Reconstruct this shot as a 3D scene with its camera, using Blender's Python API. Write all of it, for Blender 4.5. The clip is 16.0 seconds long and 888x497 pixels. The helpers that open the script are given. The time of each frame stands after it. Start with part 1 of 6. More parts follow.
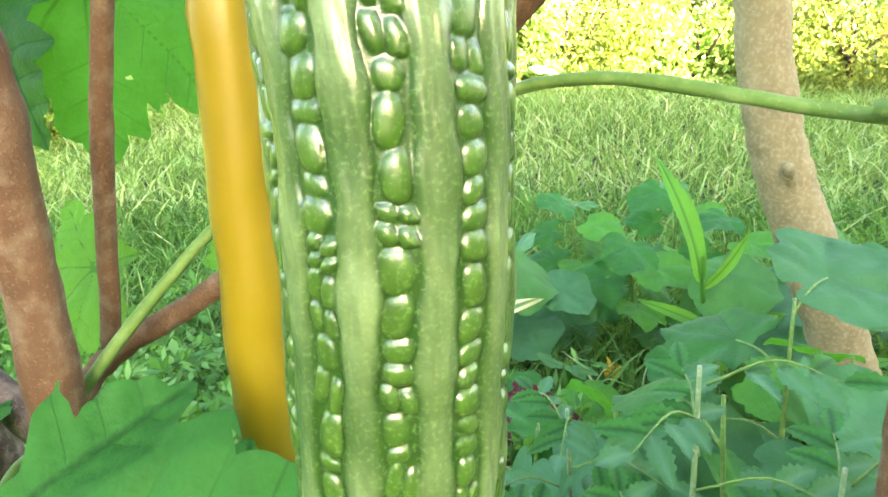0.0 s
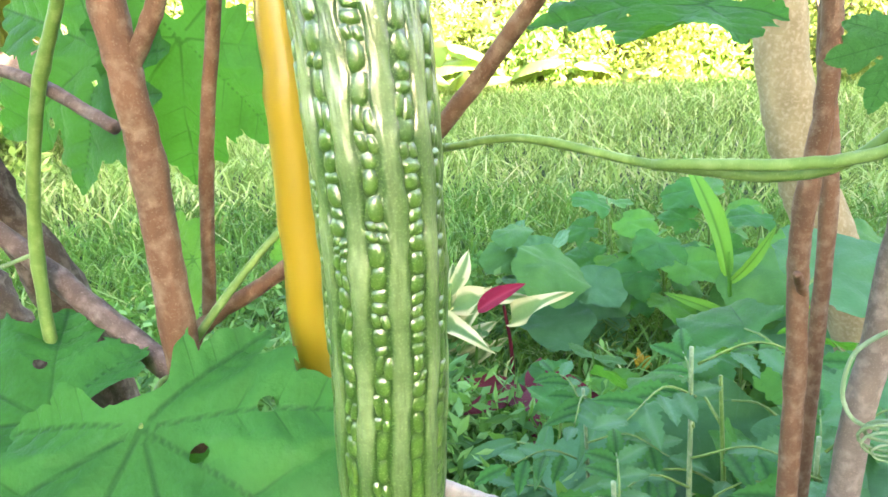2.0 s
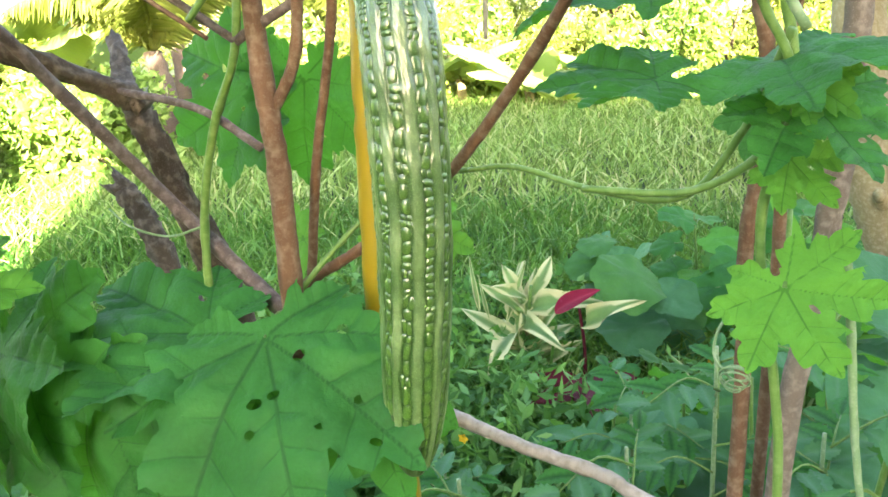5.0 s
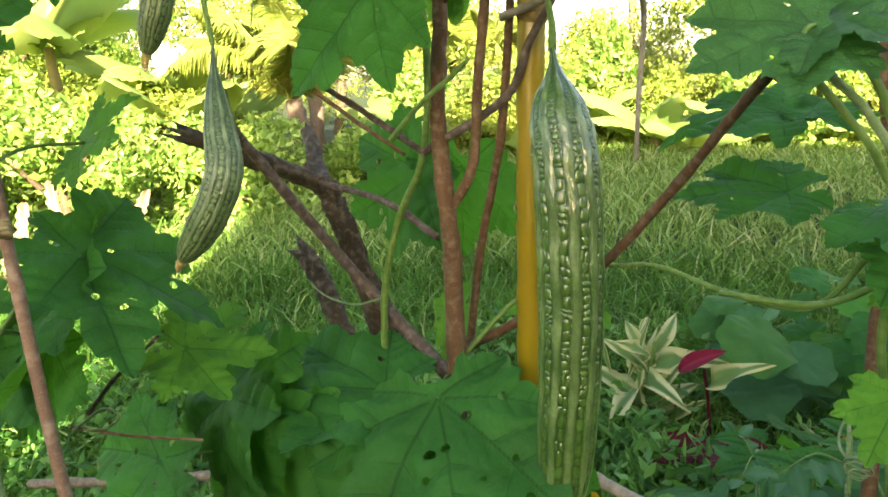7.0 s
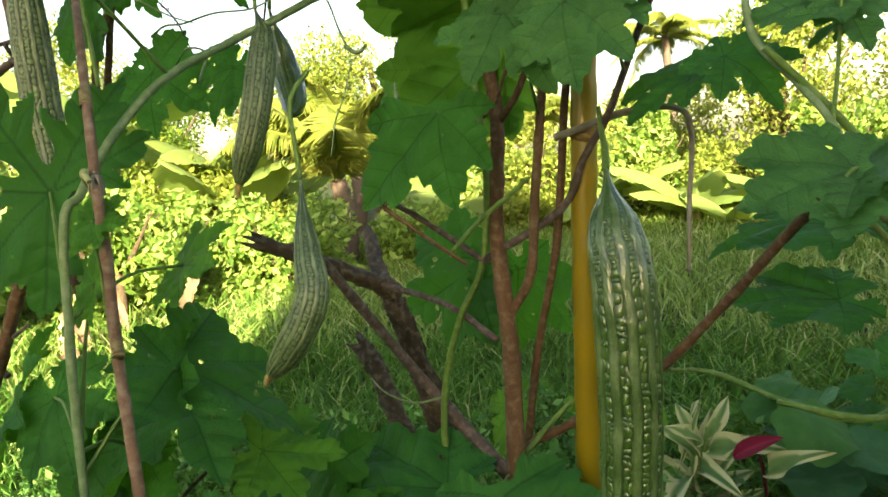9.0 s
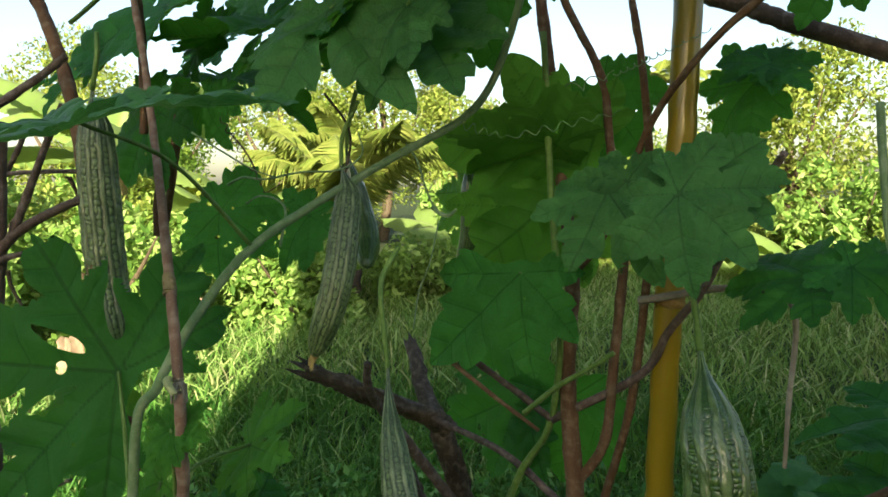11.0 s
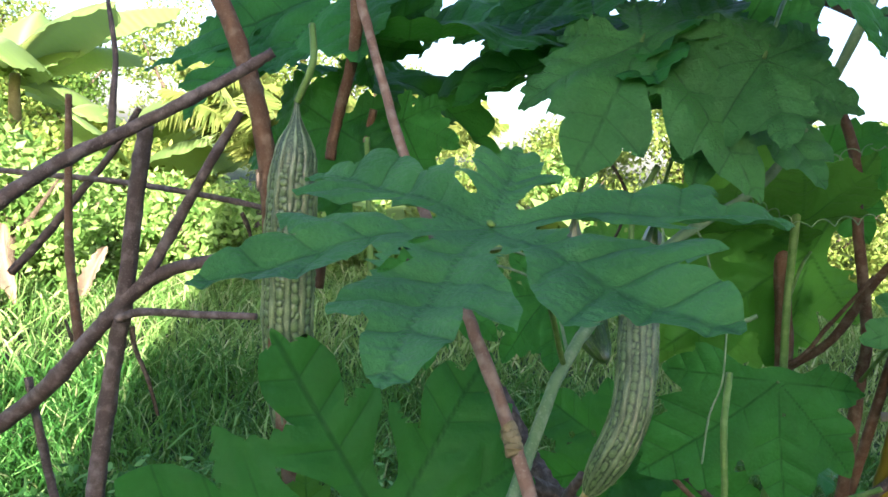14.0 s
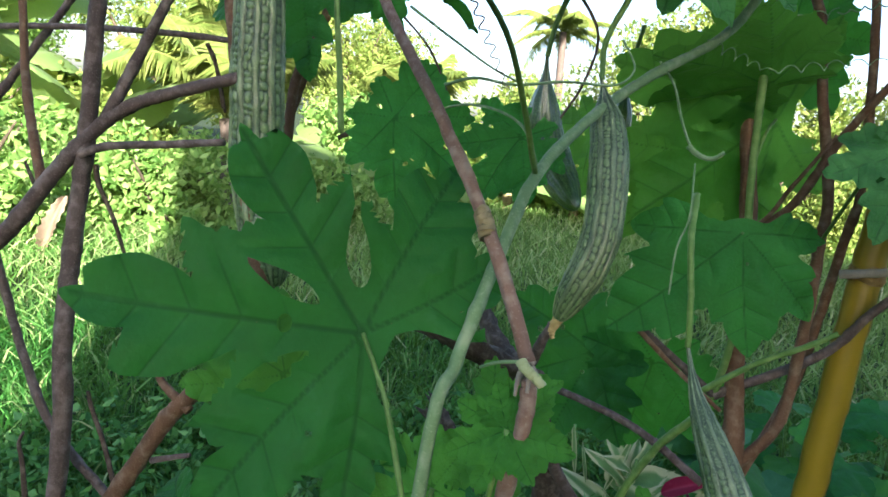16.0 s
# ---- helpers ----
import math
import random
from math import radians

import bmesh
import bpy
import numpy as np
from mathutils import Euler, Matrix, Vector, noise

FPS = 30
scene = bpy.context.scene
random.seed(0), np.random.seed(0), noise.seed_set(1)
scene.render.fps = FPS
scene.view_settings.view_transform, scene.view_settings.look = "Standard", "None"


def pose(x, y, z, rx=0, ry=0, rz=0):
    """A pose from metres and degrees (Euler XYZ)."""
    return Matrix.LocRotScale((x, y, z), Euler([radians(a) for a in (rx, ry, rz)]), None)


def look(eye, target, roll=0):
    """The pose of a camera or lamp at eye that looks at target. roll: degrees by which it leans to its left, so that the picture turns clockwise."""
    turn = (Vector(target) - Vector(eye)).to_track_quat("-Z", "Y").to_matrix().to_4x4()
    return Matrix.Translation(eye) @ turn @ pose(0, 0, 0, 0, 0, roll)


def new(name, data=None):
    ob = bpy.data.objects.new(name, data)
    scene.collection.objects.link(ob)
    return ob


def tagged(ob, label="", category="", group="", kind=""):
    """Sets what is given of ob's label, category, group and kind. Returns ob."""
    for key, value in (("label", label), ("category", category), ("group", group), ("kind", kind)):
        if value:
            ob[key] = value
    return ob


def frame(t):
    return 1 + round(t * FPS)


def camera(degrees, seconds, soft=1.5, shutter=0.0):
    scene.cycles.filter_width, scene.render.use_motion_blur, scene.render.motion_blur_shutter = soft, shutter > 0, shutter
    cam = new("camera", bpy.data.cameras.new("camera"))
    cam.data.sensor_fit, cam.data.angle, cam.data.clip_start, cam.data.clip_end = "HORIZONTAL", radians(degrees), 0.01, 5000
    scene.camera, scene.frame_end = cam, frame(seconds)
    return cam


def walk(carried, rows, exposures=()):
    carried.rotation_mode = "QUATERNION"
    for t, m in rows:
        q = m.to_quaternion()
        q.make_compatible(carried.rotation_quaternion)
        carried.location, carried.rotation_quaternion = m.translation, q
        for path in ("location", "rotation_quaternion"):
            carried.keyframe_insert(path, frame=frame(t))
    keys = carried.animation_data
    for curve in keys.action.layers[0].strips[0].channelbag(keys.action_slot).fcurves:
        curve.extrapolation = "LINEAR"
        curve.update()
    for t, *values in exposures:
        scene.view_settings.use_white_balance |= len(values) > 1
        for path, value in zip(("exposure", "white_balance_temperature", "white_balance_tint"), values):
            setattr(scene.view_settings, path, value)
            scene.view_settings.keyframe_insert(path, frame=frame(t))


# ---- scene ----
cam = camera(64.2, 16.0, soft=1.6)
PATH = [
    (0, (0.034, 0.027, 0.822), (-0.287, 1.904, 0.211), -2.2),
    (0.5, (0.042, 0.004, 0.835), (-0.296, 1.883, 0.241), -3.0),
    (1, (0.06, -0.033, 0.848), (-0.337, 1.834, 0.249), -3.5),
    (1.5, (0.074, -0.067, 0.858), (-0.352, 1.791, 0.254), -3.8),
    (2, (0.093, -0.099, 0.863), (-0.363, 1.75, 0.25), -3.7),
    (2.5, (0.108, -0.135, 0.863), (-0.393, 1.696, 0.233), -3.3),
    (3, (0.127, -0.166, 0.867), (-0.404, 1.657, 0.241), -3.1),
    (3.2, (0.132, -0.174, 0.868), (-0.407, 1.648, 0.242), -2.9),
    (5.3, (0.22, -0.282, 0.914), (-0.555, 1.47, 0.341), -3.0),
    (5.5, (0.228, -0.294, 0.919), (-0.579, 1.444, 0.349), -3.1),
    (6, (0.232, -0.335, 0.929), (-0.716, 1.331, 0.357), -2.4),
    (6.5, (0.23, -0.35, 0.947), (-0.767, 1.307, 0.437), -2.6),
    (7, (0.214, -0.368, 0.977), (-0.817, 1.284, 0.519), -3.1),
    (7.5, (0.201, -0.366, 1.001), (-0.815, 1.307, 0.589), -2.8),
    (8, (0.19, -0.366, 1.017), (-0.821, 1.315, 0.625), -2.5),
    (8.5, (0.194, -0.379, 1.029), (-0.89, 1.273, 0.717), -3.0),
    (9, (0.216, -0.407, 1.019), (-0.919, 1.222, 0.771), -4.0),
    (9.5, (0.244, -0.424, 1.021), (-0.937, 1.179, 0.831), -3.4),
    (9.7, (0.242, -0.431, 1.031), (-0.967, 1.155, 0.872), -3.1),
    (11.8, (0.045, -0.372, 1.179), (-1.021, 1.312, 1.017), 1.6),
    (12, (0.03, -0.367, 1.152), (-1.042, 1.32, 1.072), 3.1),
    (12.5, (-0.036, -0.381, 1.186), (-1.058, 1.335, 1.093), 4.0),
    (13, (-0.096, -0.399, 1.22), (-1.068, 1.343, 1.075), 4.8),
    (13.5, (-0.162, -0.417, 1.217), (-1.025, 1.381, 1.066), 5.1),
    (14, (-0.192, -0.424, 1.209), (-1.068, 1.357, 0.96), 6.3),
    (14.5, (-0.195, -0.429, 1.178), (-1.073, 1.347, 0.907), 6.5),
    (15, (-0.192, -0.437, 1.157), (-1.06, 1.34, 0.854), 6.6),
    (15.5, (-0.188, -0.438, 1.14), (-1.034, 1.345, 0.818), 6.6),
    (16, (-0.181, -0.431, 1.127), (-0.958, 1.377, 0.774), 6.5),
]
walk(cam, [(t, look(eye, target, roll)) for t, eye, target, roll in PATH], exposures=[
    (0, 4.95, 7700, 15), (2.0, 5.05, 7100, 26), (3.0, 5.10, 5600, 34), (5.3, 4.4, 7700, 17), (7, 3.5, 8300, 15), (8, 3.05, 8400, 13), (9.5, 2.72, 8800, 12), (11.8, 1.98, 6600, 9), (12.5, 2.40, 6600, 11), (13, 2.65, 6150, 15), (14.5, 2.95, 5950, 25), (16, 2.76, 5800, 18)])

# ---- light ----
world = bpy.data.worlds.new("world")
scene.world = world
world.use_nodes = True
wn = world.node_tree.nodes
sky = wn.new("ShaderNodeTexSky")
sky.sky_type = "NISHITA"
sky.sun_disc = False
SUN_TO = Vector((-0.61, 0.79, -0.355)).normalized()   # the way in which the sunlight travels
sky.sun_elevation = math.asin(-SUN_TO.z)
sky.sun_rotation = math.atan2(-SUN_TO.x, -SUN_TO.y)
sky.air_density, sky.dust_density = 1.0, 2.5
wn["Background"].inputs["Strength"].default_value = 0.075
world.node_tree.links.new(sky.outputs[0], wn["Background"].inputs["Color"])
sun_data = bpy.data.lights.new("sun", "SUN")
sun_data.energy, sun_data.angle, sun_data.color = 5.0, radians(0.5), (1.0, 0.88, 0.66)
sun = new("sun", sun_data)
sun.matrix_world = look((0, -20, 15), Vector((0, -20, 15)) + SUN_TO)

GROUND = -0.35

# ---- materials ----


class Nodes:
    """A short way to write a node material."""

    def __init__(self, name, rough=0.6, spec=0.5):
        self.mat = bpy.data.materials.new(name)
        self.mat.use_nodes = True
        self.tree = self.mat.node_tree
        self.bsdf = self.tree.nodes["Principled BSDF"]
        self.bsdf.inputs["Roughness"].default_value = rough
        self.bsdf.inputs["Specular IOR Level"].default_value = spec

    def node(self, kind):
        return self.tree.nodes.new(kind)

    def math(self, operation):
        n = self.node("ShaderNodeMath")
        n.operation = operation
        return n

    def link(self, a, b):
        self.tree.links.new(a, b)

    def coords(self, kind="Object"):
        return self.node("ShaderNodeTexCoord").outputs[kind]

    def noise(self, scale, detail=4.0, stretch=None, where=None):
        n = self.node("ShaderNodeTexNoise")
        n.inputs["Scale"].default_value, n.inputs["Detail"].default_value = scale, detail
        v = where or self.coords()
        if stretch:
            m = self.node("ShaderNodeMapping")
            m.inputs["Scale"].default_value = stretch
            self.link(v, m.inputs["Vector"])
            v = m.outputs[0]
        self.link(v, n.inputs["Vector"])
        return n.outputs["Fac"]

    def ramp(self, fac, stops):
        r = self.node("ShaderNodeValToRGB")
        e = r.color_ramp.elements
        while len(e) < len(stops):
            e.new(0.5)
        for el, (at, col) in zip(e, stops):
            el.position = at
            el.color = (*col, 1) if len(col) == 3 else col
        self.link(fac, r.inputs[0])
        return r.outputs[0]

    def mix(self, fac, a, b, blend="MIX"):
        m = self.node("ShaderNodeMix")
        m.data_type, m.blend_type = "RGBA", blend
        for sock, v in ((m.inputs[0], fac), (m.inputs[6], a), (m.inputs[7], b)):
            if isinstance(v, (int, float)):
                sock.default_value = v
            elif isinstance(v, tuple):
                sock.default_value = (*v, 1)
            else:
                self.link(v, sock)
        return m.outputs[2]

    def attr(self, name):
        a = self.node("ShaderNodeAttribute")
        a.attribute_name = name
        return a.outputs["Fac"]

    def random(self):
        return self.node("ShaderNodeObjectInfo").outputs["Random"]

    def island(self):
        return self.node("ShaderNodeNewGeometry").outputs["Random Per Island"]

    def colour(self, c):
        self.link(c, self.bsdf.inputs["Base Color"])
        return self

    def bump(self, height, strength=0.3, distance=0.001):
        b = self.node("ShaderNodeBump")
        b.inputs["Strength"].default_value, b.inputs["Distance"].default_value = strength, distance
        self.link(height, b.inputs["Height"])
        self.link(b.outputs[0], self.bsdf.inputs["Normal"])
        return self

    def rough(self, fac, low, high):
        m = self.node("ShaderNodeMapRange")
        m.inputs["To Min"].default_value, m.inputs["To Max"].default_value = low, high
        self.link(fac, m.inputs[0])
        self.link(m.outputs[0], self.bsdf.inputs["Roughness"])
        return self

    def through_light(self, colour, amount):
        """Thin leaves let some light through."""
        t = self.node("ShaderNodeBsdfTranslucent")
        if isinstance(colour, tuple):
            t.inputs["Color"].default_value = (*colour, 1)
        else:
            self.link(colour, t.inputs["Color"])
        m = self.node("ShaderNodeMixShader")
        m.inputs[0].default_value = amount
        out = self.tree.nodes["Material Output"]
        self.link(self.bsdf.outputs[0], m.inputs[1])
        self.link(t.outputs[0], m.inputs[2])
        self.link(m.outputs[0], out.inputs["Surface"])
        return self


def leaf_material(name, dark, light, vein, glow, amount=0.3, rough=0.55):
    n = Nodes(name, rough, 0.15)
    dark, light, vein = (tuple(0.80 * v for v in c) for c in (dark, light, vein))
    big = n.noise(2.8, 3)
    fine = n.noise(38, 4)
    c = n.mix(n.ramp(big, [(0.3, (0, 0, 0)), (0.7, (1, 1, 1))]), dark, light)
    c = n.mix(n.ramp(fine, [(0.35, (0, 0, 0)), (0.75, (0.35, 0.35, 0.35))]), c, tuple(1.3 * v for v in light))
    c = n.mix(n.ramp(n.random(), [(0, (0, 0, 0)), (1, (0.42, 0.42, 0.42))]), c, tuple(0.5 * v for v in dark))
    main = n.ramp(n.attr("rib"), [(0.86, (0, 0, 0)), (0.96, (0.65, 0.65, 0.65))])
    run = n.math("MULTIPLY")
    n.link(n.attr("run"), run.inputs[0])
    run.inputs[1].default_value = 6.0
    part_of = n.math("FRACT")
    n.link(run.outputs[0], part_of.inputs[0])
    fine_vein = n.ramp(part_of.outputs[0], [(0.45, (0, 0, 0)), (0.5, (0.5, 0.5, 0.5)), (0.55, (0, 0, 0))])
    fine_vein = n.mix(1.0, fine_vein, n.attr("seam"), "MULTIPLY")
    v = n.mix(1.0, n.mix(1.0, main, fine_vein, "LIGHTEN"), n.attr("vein"), "LIGHTEN")
    c = n.mix(v, c, vein)
    # pale dust and small brown specks
    c = n.mix(n.ramp(n.noise(11, 5), [(0.62, (0, 0, 0)), (0.74, (0.4, 0.4, 0.4))]), c, tuple(0.8 * v + 0.03 for v in light))
    c = n.mix(n.ramp(n.noise(85, 2), [(0.74, (0, 0, 0)), (0.78, (0.8, 0.8, 0.8))]), c, (0.10, 0.09, 0.03))
    n.colour(c)
    n.bump(n.mix(0.5, fine, n.mix(0.5, n.ramp(v, [(0, (1, 1, 1)), (1, (0, 0, 0))]), big)), 0.8, 0.004)
    n.rough(fine, rough - 0.1, rough + 0.15)
    return n.through_light(n.mix(v, glow, tuple(0.42 * g for g in glow)), amount).mat


def bark_material(name, dark, light, speck, stretch=(1, 1, 0.18), scale=90, rough=0.75, strength=0.6):
    n = Nodes(name, rough, 0.2)
    dark, light, speck = (tuple(0.8 * v for v in c) for c in (dark, light, speck))
    long = n.noise(scale, 6, stretch)
    big = n.noise(14, 3)
    fine = n.noise(800, 3)
    c = n.mix(long, dark, light)
    c = n.mix(n.ramp(big, [(0.35, (0, 0, 0)), (0.7, (0.6, 0.6, 0.6))]), c, dark)
    c = n.mix(n.ramp(n.noise(110, 5), [(0.48, (0, 0, 0)), (0.68, (0.42, 0.42, 0.42))]), c, speck)
    c = n.mix(n.ramp(fine, [(0.58, (0, 0, 0)), (0.72, (0.35, 0.35, 0.35))]), c, speck)
    n.colour(c)
    return n.bump(n.mix(0.4, long, fine), strength, 0.002).mat


def gourd_material(name, groove, bead, ridge, coat=0.5, low=0.26, high=0.45):
    n = Nodes(name, 0.3, 0.5)
    pale, warty = n.attr("pale"), n.attr("bead")
    fine, big, skin = n.noise(900, 3), n.noise(45, 4, (1, 1, 0.3)), n.noise(210, 4)
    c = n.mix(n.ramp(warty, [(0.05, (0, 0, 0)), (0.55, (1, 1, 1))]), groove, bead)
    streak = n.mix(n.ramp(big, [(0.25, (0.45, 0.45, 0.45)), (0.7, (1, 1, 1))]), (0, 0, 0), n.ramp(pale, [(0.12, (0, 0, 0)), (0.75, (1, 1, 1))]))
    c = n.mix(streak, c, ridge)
    # small pale flecks and a dull bloom
    c = n.mix(n.ramp(fine, [(0.52, (0, 0, 0)), (0.72, (0.35, 0.35, 0.35))]), c, tuple(min(1, 1.5 * v) for v in ridge))
    c = n.mix(n.ramp(skin, [(0.35, (0.35, 0.35, 0.35)), (0.6, (0, 0, 0))]), c, tuple(0.6 * v for v in bead))
    n.colour(c)
    n.bump(n.mix(0.35, n.noise(260, 3, (1, 1, 0.5)), fine), 0.35, 0.0010)
    n.rough(skin, low, high)
    n.bsdf.inputs["Coat Weight"].default_value = coat
    n.bsdf.inputs["Coat Roughness"].default_value = 0.22
    n.bsdf.inputs["Coat IOR"].default_value = 1.6
    return n.mat


def island_leaf(name, stops, glow, amount=0.3, rough=0.55):
    n = Nodes(name, rough, 0.08)
    n.colour(n.ramp(n.island(), [(a, tuple(0.8 * v for v in c)) for a, c in stops]))
    n.bump(n.noise(40, 3), 0.3, 0.004)
    return n.through_light(glow, amount).mat


M_LEAF = leaf_material("vine_leaf", (0.011, 0.088, 0.018), (0.036, 0.215, 0.042), (0.008, 0.062, 0.014), (0.11, 0.40, 0.03))
M_LEAF_LIGHT = leaf_material("young_leaf", (0.030, 0.17, 0.022), (0.065, 0.28, 0.036), (0.02, 0.12, 0.02), (0.26, 0.52, 0.05))
M_LEAF_BLUE = leaf_material("upper_leaf", (0.028, 0.122, 0.030), (0.068, 0.235, 0.060), (0.018, 0.083, 0.022), (0.1, 0.34, 0.06), 0.25, 0.42)
M_BROAD = leaf_material("broad_leaf", (0.022, 0.11, 0.024), (0.060, 0.215, 0.048), (0.08, 0.23, 0.07), (0.14, 0.40, 0.04))
M_RED_STEM = bark_material("red_bark", (0.066, 0.035, 0.017), (0.215, 0.126, 0.066), (0.30, 0.25, 0.165), strength=0.9)
M_PINK_CANE = bark_material("pink_cane", (0.13, 0.080, 0.052), (0.29, 0.20, 0.140), (0.42, 0.37, 0.29))
M_GREY_BARK = bark_material("grey_bark", (0.045, 0.035, 0.029), (0.165, 0.130, 0.108), (0.30, 0.27, 0.24), strength=0.9)
M_DEAD = bark_material("dead_bark", (0.026, 0.019, 0.011), (0.135, 0.104, 0.068), (0.27, 0.235, 0.18), scale=42, strength=1.0)
M_TAN = bark_material("pale_wood", (0.15, 0.125, 0.055), (0.33, 0.285, 0.140), (0.40, 0.37, 0.24), scale=30)
M_POST = bark_material("weathered_post", (0.08, 0.07, 0.05), (0.23, 0.20, 0.15), (0.36, 0.31, 0.25), scale=45, strength=0.9)
M_WHITE_CANE = bark_material("bleached_cane", (0.20, 0.185, 0.14), (0.43, 0.41, 0.34), (0.13, 0.11, 0.07), scale=60, strength=0.9)
M_GREEN_STEM = bark_material("green_stem", (0.07, 0.16, 0.03), (0.16, 0.30, 0.07), (0.22, 0.36, 0.12), (1, 1, 0.06), 160, 0.5, 0.3)
M_PALE_STEM = bark_material("hairy_pale_stem", (0.10, 0.20, 0.08), (0.21, 0.33, 0.155), (0.36, 0.46, 0.29), (1, 1, 0.05), 200, 0.6, 0.3)
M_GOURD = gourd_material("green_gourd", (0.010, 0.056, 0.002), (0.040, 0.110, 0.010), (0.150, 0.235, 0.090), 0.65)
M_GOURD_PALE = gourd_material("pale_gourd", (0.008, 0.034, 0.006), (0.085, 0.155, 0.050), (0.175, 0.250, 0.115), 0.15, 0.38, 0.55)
M_BUD = bark_material("pale_bud", (0.26, 0.32, 0.13), (0.42, 0.48, 0.24), (0.5, 0.52, 0.3), (1, 1, 0.1), 200, 0.6, 0.2)
M_BLOSSOM = Nodes("dry_blossom", 0.8)
M_BLOSSOM = M_BLOSSOM.colour(M_BLOSSOM.ramp(M_BLOSSOM.noise(200), [(0.3, (0.20, 0.14, 0.04)), (0.7, (0.38, 0.31, 0.12))])).mat


def bamboo_material():
    n = Nodes("yellow_bamboo", 0.32)
    long, big = n.noise(60, 5, (1, 1, 0.03)), n.noise(8, 4)
    c = n.mix(long, (0.165, 0.122, 0.005), (0.245, 0.185, 0.010))
    c = n.mix(n.ramp(big, [(0.45, (0, 0, 0)), (0.75, (0.5, 0.5, 0.5))]), c, (0.19, 0.15, 0.012))
    c = n.mix(n.ramp(n.noise(260, 3), [(0.66, (0, 0, 0)), (0.74, (0.5, 0.5, 0.5))]), c, (0.2, 0.12, 0.03))
    n.colour(c).bump(long, 0.15, 0.001)
    n.bsdf.inputs["Coat Weight"].default_value = 0.25
    return n.mat


M_BAMBOO = bamboo_material()
M_NODE = bark_material("bamboo_node", (0.16, 0.10, 0.03), (0.40, 0.28, 0.08), (0.5, 0.4, 0.2))


def ground_material():
    n = Nodes("meadow_soil", 0.95, 0.2)
    a, b = n.noise(1.3, 5), n.noise(22, 6)
    c = n.mix(b, (0.010, 0.026, 0.007), (0.035, 0.07, 0.016))
    c = n.mix(n.ramp(a, [(0.45, (0, 0, 0)), (0.65, (0.6, 0.6, 0.6))]), c, (0.03, 0.022, 0.014))
    return n.colour(c).bump(b, 0.8, 0.03).mat


M_GROUND = ground_material()
# near grass darkened for the shade, far grass paled for the sun, in colour
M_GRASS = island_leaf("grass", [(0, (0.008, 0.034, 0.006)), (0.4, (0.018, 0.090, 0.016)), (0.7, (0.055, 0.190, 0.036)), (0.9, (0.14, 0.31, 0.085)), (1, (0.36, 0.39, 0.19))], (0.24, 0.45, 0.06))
M_GRASS_SUN_TINT = island_leaf("sun_tinted_grass", [(0, (0.012, 0.050, 0.010)), (0.35, (0.072, 0.200, 0.038)), (0.65, (0.19, 0.35, 0.090)), (0.88, (0.33, 0.47, 0.18)), (1, (0.50, 0.49, 0.27))], (0.36, 0.45, 0.10))
M_WEED = island_leaf("weeds", [(0, (0.015, 0.065, 0.016)), (0.5, (0.05, 0.17, 0.045)), (1, (0.17, 0.36, 0.11))], (0.16, 0.4, 0.05))
M_BUSH = island_leaf("bush_leaves", [(0, (0.05, 0.10, 0.018)), (0.5, (0.15, 0.23, 0.045)), (1, (0.30, 0.36, 0.10))], (0.38, 0.44, 0.09))
M_BUSH_DARK = island_leaf("tree_leaves", [(0, (0.03, 0.08, 0.018)), (0.6, (0.08, 0.16, 0.03)), (1, (0.17, 0.26, 0.05))], (0.2, 0.35, 0.04))
M_CREEPER = island_leaf("creeper_leaves", [(0, (0.04, 0.11, 0.02)), (0.55, (0.17, 0.31, 0.07)), (1, (0.34, 0.48, 0.17))], (0.36, 0.55, 0.11))
M_PALM = island_leaf("palm_leaflets", [(0, (0.12, 0.20, 0.04)), (1, (0.28, 0.33, 0.09))], (0.35, 0.4, 0.08))
M_BANANA = leaf_material("banana_leaf", (0.13, 0.26, 0.06), (0.24, 0.38, 0.11), (0.34, 0.46, 0.20), (0.40, 0.52, 0.14), 0.4)
M_WALL = Nodes("rough_render", 0.9, 0.2)
M_WALL = M_WALL.colour(M_WALL.mix(M_WALL.noise(3, 6), (0.28, 0.26, 0.22), (0.42, 0.39, 0.34))).bump(M_WALL.noise(60), 0.4, 0.01).mat
M_DARK_WALL = Nodes("dark_wall", 0.9, 0.2)
M_DARK_WALL = M_DARK_WALL.colour(M_DARK_WALL.mix(M_DARK_WALL.noise(2, 6), (0.07, 0.075, 0.055), (0.18, 0.175, 0.14))).bump(M_DARK_WALL.noise(60), 0.4, 0.01).mat
M_ROOF = bark_material("roof_sheet", (0.14, 0.09, 0.07), (0.22, 0.15, 0.12), (0.3, 0.25, 0.22), scale=20)

# ---- mesh tools ----


def mesh_object(name, verts, faces, material, parent=None, smooth=True, attrs=None, label=""):
    me = bpy.data.meshes.new(name)
    me.from_pydata(np.asarray(verts).tolist(), [], np.asarray(faces).tolist() if not isinstance(faces, list) else faces)
    me.materials.append(material)
    if smooth:
        me.polygons.foreach_set("use_smooth", [True] * len(me.polygons))
    for key, values in (attrs or {}).items():
        a = me.attributes.new(key, "FLOAT", "POINT")
        a.data.foreach_set("value", np.asarray(values, dtype=np.float32))
    ob = new(name, me)
    if parent is not None:
        ob.parent = parent
    if label:
        tagged(ob, label)
    return ob


